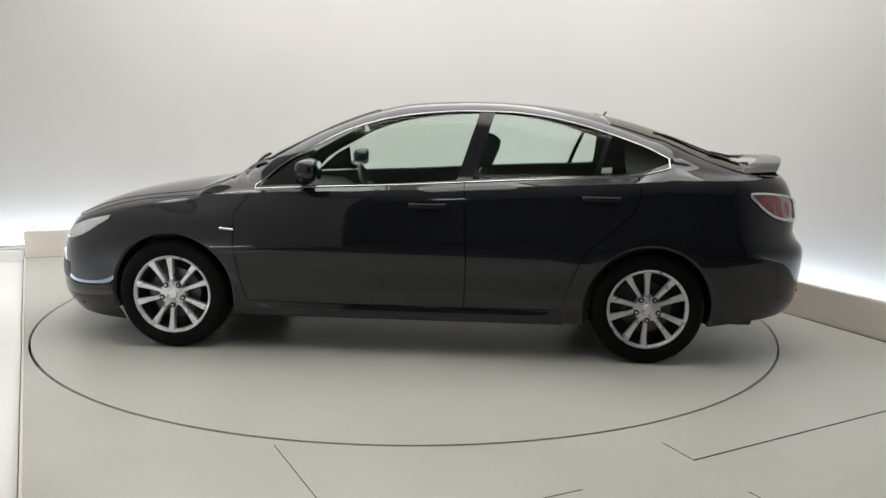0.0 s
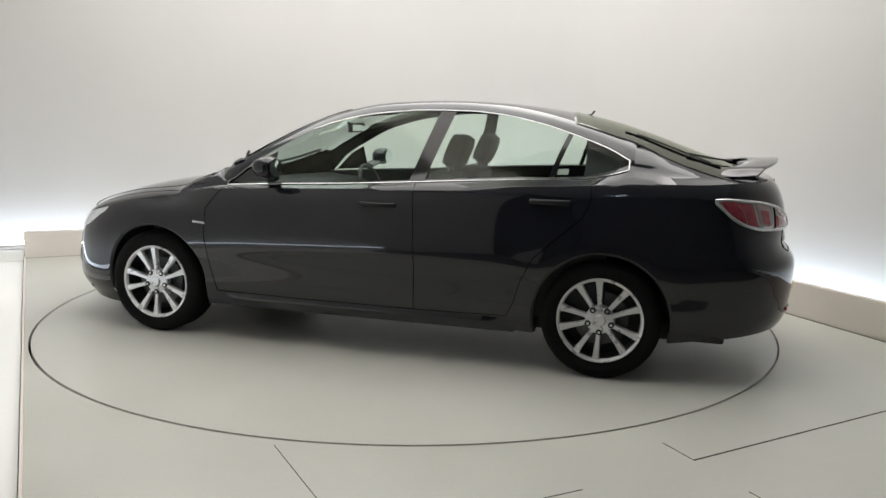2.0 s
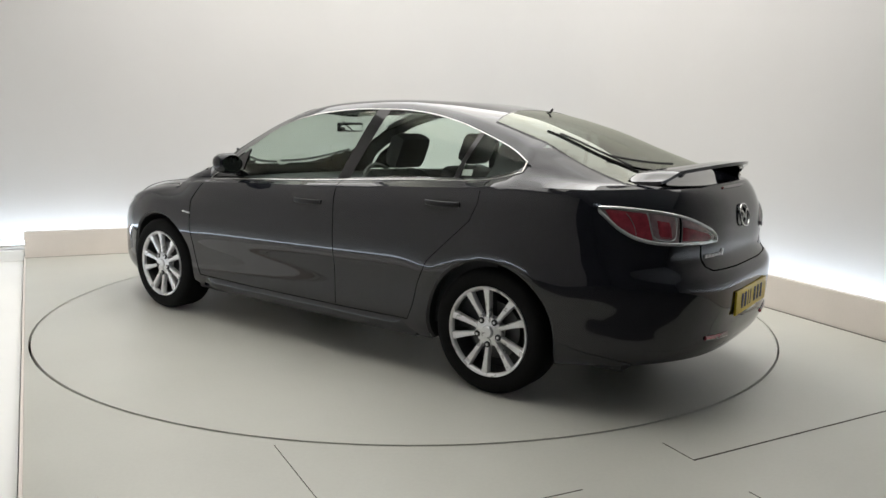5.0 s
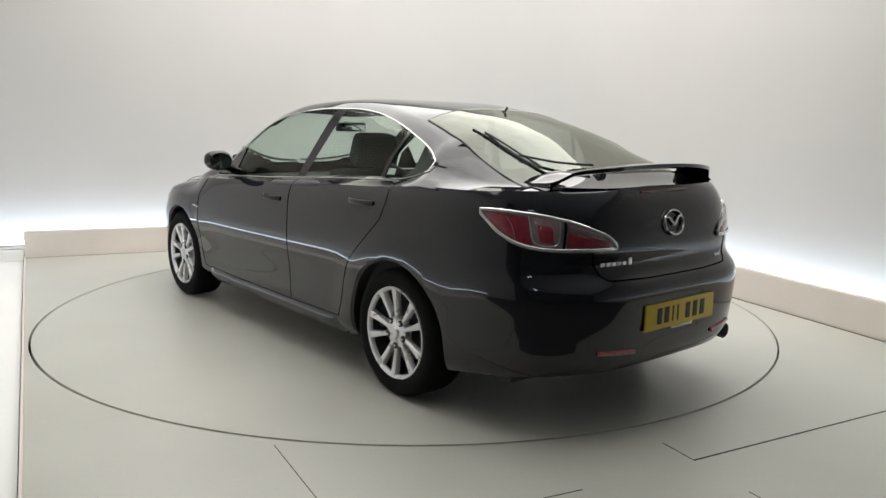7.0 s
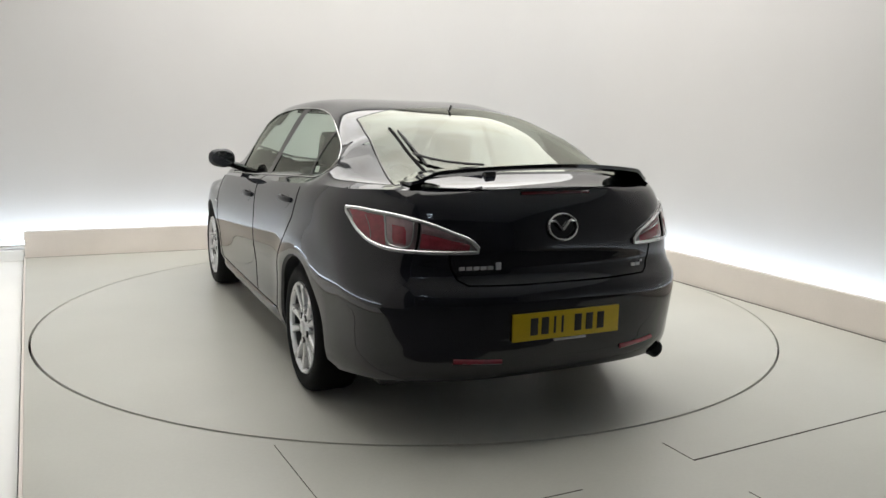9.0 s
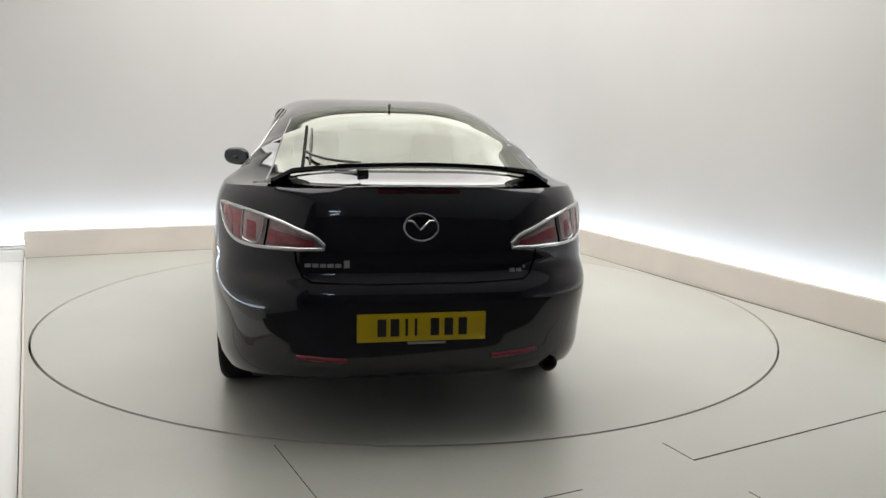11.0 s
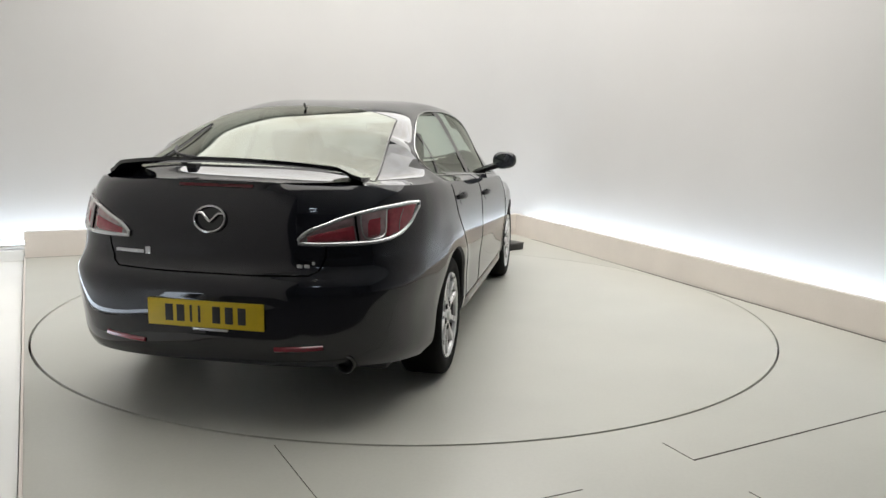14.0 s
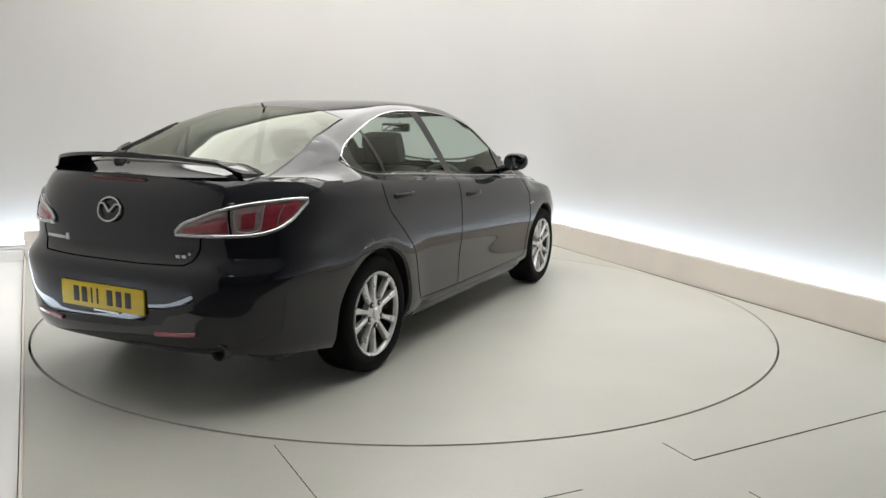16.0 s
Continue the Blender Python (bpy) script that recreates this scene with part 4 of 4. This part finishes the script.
        tail_box("badge_bar", y - 0.012, y + 0.012, 0.714, 0.730, p.x + 0.002, 0.007, M_LAMPRIM, car, "chrome lettering bar")
    p = tail_point(tail_phi(0.45, 0.735), 0.735)
    tail_box("badge_bar", -0.456, -0.444, 0.728, 0.742, p.x + 0.002, 0.007, M_LAMPRIM, car, "chrome lettering bar")

    tail_line(car, "high_brake_lamp", [(0.17, 1.046), (-0.17, 1.046)], 0.016, M_REDDIM, "dark red high brake lamp strip", 0.003, 0.01)
    for s in (1, -1):
        tail_line(car, "bumper_reflector", [(s * 0.30, 0.368), (s * 0.40, 0.374), (s * 0.505, 0.382)], 0.022, M_RED, "red bumper reflector", 0.003, 0.014)
    # tailgate and bumper joints
    tail_line(car, "tailgate_joint", [(0.505, 0.812), (0.50, 0.76), (0.475, 0.705), (0.44, 0.686), (0.2, 0.680), (-0.2, 0.680), (-0.44, 0.686), (-0.475, 0.705), (-0.50, 0.76), (-0.505, 0.812)], 0.008, M_GAP, "dark joint under the tailgate", 0.0005, 0.004)
    # tailpipe
    m = Matrix.Translation((tail_point(tail_phi(0.585, 0.30), 0.30).x - 0.012, -0.585, 0.298)) @ Euler((0, radians(-90), 0)).to_matrix().to_4x4()
    bm = bmesh.new()
    lathe(bm, [(0.030, -0.20), (0.036, -0.16), (0.038, 0.0), (0.036, 0.004), (0.033, 0.0), (0.032, -0.12), (0.0001, -0.125)], m, 28)
    part("tailpipe", bm, M_DARKMETAL, car, "dark steel tailpipe")
    bm = bmesh.new()
    lathe(bm, [(0.0385, -0.02), (0.040, 0.001), (0.037, 0.005), (0.034, 0.001)], m, 28)
    part("tailpipe_tip", bm, M_DARKMETAL, car, "worn chrome tailpipe tip")
    bm = bmesh.new()
    box(bm, (-2.20, -0.45, 0.255), (-1.75, 0.45, 0.34), None, 0.02)
    part("silencer", bm, M_PLASTIC, car, "dark silencer and valance under the bumper")


# ---- flanks: joints, handles, mirrors, sills ----
def flank_line(car, name, pts, w, material, label="", d=0.004, side=1, out=0.0005):
    line = []
    for k in range(len(pts) - 1):
        (x0, z0), (x1, z1) = pts[k], pts[k + 1]
        n = max(1, int(math.hypot(x1 - x0, z1 - z0) / 0.025))
        for i in range(n + (k == len(pts) - 2)):
            f = i / n
            x, z = x0 + (x1 - x0) * f, z0 + (z1 - z0) * f
            y = side_y(x, z) if z <= Z_SHOULDER(x) else top_y(x, z)
            line.append(Vector((x, side * (y + out), z)))
    bm = bmesh.new()
    sweep(bm, line, [(0, side, 0.12)] * len(line), w, d, 6)
    return part(name, bm, material, car, label)


def build_sides(car):
    for s in (1, -1):
        flank_line(car, "door_joint", [(0.90, 0.91), (0.985, 0.80), (0.99, 0.62), (0.965, 0.45), (0.92, 0.30)], 0.0035, M_GAP, "dark joint before the front door", side=s)
        flank_line(car, "door_joint", [(-0.315, 1.0), (-0.325, 0.80), (-0.335, 0.55), (-0.33, 0.30)], 0.0035, M_GAP, "dark joint between the doors", side=s)
        flank_line(car, "door_joint", [(-1.285, 1.06), (-1.288, 0.95), (-1.25, 0.86), (-1.12, 0.74), (-1.0, 0.63), (-0.935, 0.50), (-0.90, 0.38), (-0.86, 0.30)], 0.0035, M_GAP, "dark joint behind the rear door", side=s)
        flank_line(car, "sill_joint", [(0.92, 0.30), (0.4, 0.292), (-0.4, 0.292), (-0.86, 0.30)], 0.0035, M_GAP, "dark joint above the sill", side=s)
        # raised sill moulding
        rows = []
        for k in range(41):
            x = 0.93 - 1.83 * k / 40
            e = step(0, 0.08, k / 40) * step(1, 0.92, k / 40)
            y = [side_y(x, z) for z in (0.275, 0.25, 0.235, 0.215)]
            rows.append([Vector((x, s * (y[0] + 0.001), 0.296)), Vector((x, s * (y[1] + 0.026 * e), 0.266)), Vector((x, s * (y[2] + 0.030 * e), 0.240)), Vector((x, s * (y[3] + 0.012 * e), 0.205)), Vector((x, s * 0.78, 0.20))])
        bm = bmesh.new()
        grid_mesh(bm, rows)
        part("sill_moulding", bm, M_PAINT, car, "glossy black sill moulding")
        # handles
        for hx, hz in ((-0.115, 0.868), (-1.075, 0.928)):
            # flat dark oval on the skin stands in for the shaded handle hollow
            bm = bmesh.new()
            rows = []
            for i in range(13):
                a = 2 * math.pi * i / 12
                rows.append([Vector((hx + 0.088 * math.cos(a) * r, s * (side_y(hx + 0.088 * math.cos(a) * r, hz - 0.008 + 0.038 * math.sin(a) * r) + o), hz - 0.008 + 0.038 * math.sin(a) * r)) for r, o in ((1.0, 0.0008), (0.7, 0.0012), (0.01, 0.0014))])
            grid_mesh(bm, rows)
            part("handle_shade", bm, M_GLOSS, car, "flat dark oval drawn for the shade in the handle hollow")
            bm = bmesh.new()
            pts = [Vector((hx + x, s * (side_y(hx + x, hz) + o), hz + 0.004)) for x, o in ((0.105, 0.002), (0.085, 0.012), (0.04, 0.022), (-0.04, 0.022), (-0.085, 0.013), (-0.105, 0.002))]
            sweep(bm, pts, [(0, s, 0.0)] * 6, 0.027, 0.014, 12)
            part("door_handle", bm, M_HANDLE, car, "black pull handle")
        # little repeater badge on the wing
        bm = bmesh.new()
        pts = [Vector((x, s * (side_y(x, z) + 0.003), z)) for x, z in ((1.065, 0.716), (1.03, 0.713), (0.985, 0.710))]
        sweep(bm, pts, [(0, s, 0)] * 3, 0.013, 0.008, 6)
        part("side_repeater", bm, M_LAMPRIM, car, "small clear side repeater lamp")
        # door mirror
        build_mirror(car, s)


def build_mirror(car, s):
    bm = bmesh.new()
    rows = []
    cx, cy, cz = 0.53, 0.925, 1.058
    for i in range(15):
        a = -math.pi / 2 + math.pi * i / 14
        rows.append([])
        for j in range(24):
            b = 2 * math.pi * j / 24
            r = math.cos(a) ** 0.7 if math.cos(a) > 1e-6 else 0.0
            px = math.sin(a)
            px = px * (0.085 if px > 0 else 0.045)
            cb, sb = math.cos(b), math.sin(b)
            ey = 0.090 * abs(cb) ** 0.8 * (1 if cb > 0 else -1) * r
            ez = 0.066 * abs(sb) ** 0.8 * (1 if sb > 0 else -1) * r * (1.0 if cb < 0 else 0.95)
            rows[-1].append(Vector((cx + px, s * (cy + ey), cz + ez + 0.03 * ey)))
    grid_mesh(bm, rows, closed_v=True)
    bmesh.ops.remove_doubles(bm, verts=bm.verts, dist=0.0005)
    body = part("door_mirror", bm, M_PAINT, car, "glossy black door mirror")
    bm = bmesh.new()
    rows = [[Vector((cx - 0.0475 - 0.002 * (k == 0), s * (cy + 0.075 * q * math.cos(b)), cz + 0.052 * q * math.sin(b) + 0.0025 * math.cos(b))) for k, q in enumerate((0.001, 0.5, 1.0))] for b in [2 * math.pi * j / 28 for j in range(28)]]
    grid_mesh(bm, rows, closed_u=True)
    part("mirror_glass", bm, M_MIRROR, body, "silvered mirror glass")
    bm = bmesh.new()
    sweep(bm, [Vector((0.60, s * 0.77, 0.985)), Vector((0.585, s * 0.81, 1.0)), Vector((0.56, s * 0.87, 1.02))], [(0, 0, 1)] * 3, 0.10, 0.05, 10)
    part("mirror_foot", bm, M_GLOSS, body, "black mirror foot")
    # black triangle before the front window
    bm = bmesh.new()
    tri = [(0.86, 0.952), (0.60, 0.968), (0.60, 1.14), (0.70, 1.085)]
    o = [Vector((x, s * (top_y(x, z) + 0.003), z)) for x, z in tri]
    i = [Vector((p.x, p.y - s * 0.01, p.z)) for p in o]
    grid_mesh(bm, [o, i], closed_v=True)
    bm.faces.new([bm.verts.new(p) for p in o])
    part("mirror_triangle", bm, M_GLOSS, car, "gloss black corner panel of the front door")
    return body


# ---- nose ----
def build_nose(car):
    for s in (1, -1):
        rows = []
        lo = interp([(0, 0.60), (0.3, 0.60), (0.7, 0.64), (1, 0.735)])
        hi = interp([(0, 0.655), (0.3, 0.685), (0.7, 0.735), (1, 0.765)])
        bm = bmesh.new()
        for i in range(21):
            f = i / 20
            r = []
            for j in range(7):
                z = lo(f) + (hi(f) - lo(f)) * j / 6
                p = nose_point(33 + 34 * f, z, 0.006 if 0 < i < 20 and 0 < j < 6 else 0.0)
                r.append(Vector((p.x, p.y * s, p.z)))
            rows.append(r)
        grid_mesh(bm, rows)
        part("headlamp", bm, M_HEAD, car, "swept clear headlamp")
        bm = bmesh.new()
        rows = []
        for i in range(13):
            f = i / 12
            r = []
            for j in range(5):
                z = 0.36 + 0.10 * j / 4
                p = nose_point(28 + 22 * f, z, 0.004 if 0 < i < 12 and 0 < j < 4 else 0.0)
                r.append(Vector((p.x, p.y * s, p.z)))
            rows.append(r)
        grid_mesh(bm, rows)
        part("fog_lamp_recess", bm, M_PLASTIC, car, "black fog lamp recess")
    bm = bmesh.new()
    rows = []
    for i in range(25):
        f = -1 + 2 * i / 24
        r = []
        for j in range(7):
            z = 0.27 + 0.26 * j / 6
            p = nose_point(24 * abs(f), z, 0.004 if 0 < i < 24 and 0 < j < 6 else 0.0)
            r.append(Vector((p.x, p.y * (1 if f > 0 else -1), p.z)))
        rows.append(r)
    grid_mesh(bm, rows)
    part("grille", bm, M_PLASTIC, car, "black front grille opening")
    # bonnet shut lines
    for s in (1, -1):
        pts = []
        for k in range(26):
            x = 1.02 + 1.05 * k / 25
            y = 0.70 - 0.10 * (k / 25) ** 2
            y = min(y, side_y(x, Z_SHOULDER(x)) * 0.93)
            pts.append(Vector((x, s * y, top_z(x, y) + 0.0005)))
        bm = bmesh.new()
        sweep(bm, pts, [(0, 0, 1)] * 26, 0.006, 0.004)
        part("bonnet_joint", bm, M_GAP, car, "dark joint beside the bonnet")
    bm = bmesh.new()
    rows = []
    for i in range(25):
        y = -0.66 + 1.32 * i / 24
        x = 1.13 - 0.30 * (y / 0.70) ** 2
        rows.append([Vector((x + d, y, top_z(x + d, y) + h)) for d, h in ((0.05, 0.002), (0.04, 0.010), (0.0, 0.010), (-0.02, 0.004))])
    grid_mesh(bm, rows)
    part("scuttle_panel", bm, M_PLASTIC, car, "black plastic panel below the windscreen")
    for y0, y1 in ((-0.55, 0.02), (0.05, 0.60)):
        bm = bmesh.new()
        pts = []
        for k in range(8):
            y = y0 + (y1 - y0) * k / 7
            x = 1.085 - 0.30 * (y / 0.70) ** 2 - 0.02 * k / 7
            pts.append(Vector((x, y, top_z(x, y) + 0.022)))
        sweep(bm, pts, [(0, 0, 1)] * 8, 0.016, 0.018)
        part("front_wiper", bm, M_PLASTIC, car, "black front wiper blade")


# ---- cabin ----
def cushion(bm, lo, hi, m, bevel=0.04):
    box(bm, lo, hi, m, bevel)


def build_cabin(car):
    for s in (1, -1):
        seat = new("front_seat")
        seat.parent = car
        seat["label"] = "dark cloth front seat with headrest"
        m = Matrix.Translation((0.08, s * 0.37, 0.46))
        bm = bmesh.new()
        cushion(bm, (-0.22, -0.25, -0.10), (0.34, 0.25, 0.10), m, 0.05)
        part("seat", bm, M_SEAT, seat)
        lean = m @ Matrix.Translation((-0.24, 0, 0.0)) @ Matrix.Rotation(radians(-22), 4, "Y")
        bm = bmesh.new()
        cushion(bm, (-0.07, -0.24, 0.0), (0.07, 0.24, 0.62), lean, 0.05)
        part("backrest", bm, M_SEAT, seat)
        bm = bmesh.new()
        cushion(bm, (-0.055, -0.14, 0.655), (0.055, 0.14, 0.86), lean, 0.05)
        part("headrest", bm, M_SEAT, seat)
        for q in (-0.06, 0.06):
            bm = bmesh.new()
            sweep(bm, [lean @ Vector((0, q, 0.60)), lean @ Vector((0, q, 0.70))], [(1, 0, 0)] * 2, 0.012, 0.012, 8)
            part("headrest_post", bm, M_CHROME, seat)
    bench = new("rear_bench")
    bench.parent = car
    bench["label"] = "dark cloth rear bench with three headrests"
    m = Matrix.Translation((-0.92, 0, 0.42))
    bm = bmesh.new()
    cushion(bm, (-0.22, -0.64, -0.10), (0.30, 0.64, 0.08), m, 0.05)
    part("seat", bm, M_SEAT, bench)
    lean = m @ Matrix.Translation((-0.24, 0, 0.0)) @ Matrix.Rotation(radians(-24), 4, "Y")
    bm = bmesh.new()
    cushion(bm, (-0.07, -0.63, 0.0), (0.07, 0.63, 0.60), lean, 0.05)
    part("backrest", bm, M_SEAT, bench)
    for y in (-0.40, 0.0, 0.40):
        bm = bmesh.new()
        cushion(bm, (-0.05, -0.12, 0.60), (0.05, 0.12, 0.74), lean, 0.04)
        part("headrest", bm, M_SEAT, bench)
    bm = bmesh.new()
    box(bm, (-1.95, -0.60, 0.955), (-1.30, 0.60, 0.975), None, 0.005)
    part("parcel_shelf", bm, M_SEAT, car, "dark parcel shelf under the tailgate glass")
    # dashboard
    rows = []
    for i in range(25):
        y = -0.72 + 1.44 * i / 24
        b = 0.05 * (y / 0.72) ** 2
        rows.append([(0.62 - b, y, 0.40), (0.60 - b, y, 0.70), (0.62 - b, y, 0.86), (0.70 - b, y, 0.905), (0.86 - b, y, 0.915), (1.04 - 3 * b, y, 0.93)])
    bm = bmesh.new()
    grid_mesh(bm, rows)
    part("dashboard", bm, M_PLASTIC, car, "dark grey moulded dashboard")
    # steering wheel on the right-hand side
    m = Matrix.Translation((0.40, -0.37, 0.84)) @ Matrix.Rotation(radians(-68), 4, "Y")
    bm = bmesh.new()
    ring = [m @ Vector((0.185 * math.cos(a), 0.185 * math.sin(a), 0)) for a in [2 * math.pi * k / 36 for k in range(36)]]
    sweep(bm, ring, [p - m.translation for p in ring], 0.03, 0.03, 10, closed=True)
    wheel = part("steering_wheel", bm, M_PLASTIC, car, "black steering wheel on the right side")
    bm = bmesh.new()
    box(bm, (-0.06, -0.09, -0.03), (0.06, 0.09, 0.03), m, 0.02)
    for a in (0, 180, 270):
        c, s = math.cos(radians(a)), math.sin(radians(a))
        sweep(bm, [m @ Vector((0, 0, 0)), m @ Vector((0.18 * s, 0.18 * c, 0))], [m.to_3x3() @ Vector((0, 0, 1))] * 2, 0.035, 0.02, 8)
    part("hub", bm, M_PLASTIC, wheel)
    bm = bmesh.new()
    sweep(bm, [m @ Vector((0, 0, -0.02)), Vector((0.65, -0.37, 0.78))], [(0, 1, 0)] * 2, 0.07, 0.07, 10)
    part("column", bm, M_PLASTIC, wheel)
    # rear-view mirror
    bm = bmesh.new()
    box(bm, (0.36, -0.12, 1.255), (0.39, 0.12, 1.32), None, 0.014)
    mirror = part("rear_view_mirror", bm, M_PLASTIC, car, "black rear-view mirror under the roof")
    bm = bmesh.new()
    box(bm, (0.3585, -0.108, 1.264), (0.3605, 0.108, 1.311), None, 0.0005)
    part("mirror_glass", bm, M_MIRROR, mirror, "silvered mirror glass")
    bm = bmesh.new()
    sweep(bm, [(0.39, 0, 1.30), (0.44, 0, top_z(0.44, 0) - 0.005)], [(0, 1, 0)] * 2, 0.02, 0.02, 8)
    part("stem", bm, M_PLASTIC, mirror)
    # inner door skins up to the window line
    for s in (1, -1):
        rows = []
        for k in range(31):
            x = 0.92 - 2.3 * k / 30
            rows.append([Vector((x, s * (side_y(x, 0.6) - 0.09), 0.30)), Vector((x, s * (side_y(x, 0.7) - 0.08), 0.75)), Vector((x, s * (top_y(x, DLO_LOW(x) - 0.004) - 0.03), DLO_LOW(x) - 0.006)), Vector((x, s * (top_y(x, DLO_LOW(x) - 0.004) - 0.003), DLO_LOW(x) - 0.004))])
        bm = bmesh.new()
        grid_mesh(bm, rows)
        part("door_lining", bm, M_SEAT, car, "dark inner door lining")
        bm = bmesh.new()
        rows = []
        for k in range(9):
            x = -1.23 - 0.30 * k / 8
            hi = DLO_TOP(max(x, -1.45)) + 0.03
            lo = DLO_LOW(max(x, -1.45)) - 0.05
            rows.append([Vector((x, s * (top_y(x, lo + (hi - lo) * f) - 0.05 - 0.03 * f), lo + (hi - lo) * f)) for f in (0, 0.35, 0.7, 1)])
        grid_mesh(bm, rows)
        part("quarter_trim", bm, M_SEAT, car, "dark inner trim of the rear pillar")
        # white sticker inside the small rear window, left side only
        if s == 1:
            i = [(-1.085, 1.065), (-1.145, 1.067), (-1.15, 1.098), (-1.09, 1.096)]
            bm = bmesh.new()
            o = [Vector((x, top_y(x, z) - 0.007, z)) for x, z in i]
            q = [Vector((p.x, p.y - 0.001, p.z)) for p in o]
            grid_mesh(bm, [o, q], closed_v=True)
            bm.faces.new([bm.verts.new(p) for p in o])
            part("window_sticker", bm, M_PAPER, car, "small white paper sticker inside the window")


# ---- movement ----
def heading(t):
    return 174.802 - 6.34849 * t - 0.0646995 * t * t + 0.001369 * t ** 3


def motions():
    rows, disc = [], []
    for k in range(33):
        t = k * 0.5
        a = heading(t)
        c, s = math.cos(radians(a)), math.sin(radians(a))
        rows.append((t, pose(-0.0591 * c - 0.3517 * s, -0.0591 * s + 0.3517 * c, 0, 0, 0, a)))
        disc.append((t, pose(TABLE.x, TABLE.y, 0, 0, 0, a)))
    walk(the_car, rows)
    walk(the_turntable, disc)


build_studio()
the_turntable = build_turntable()
the_car = build_car()
motions()
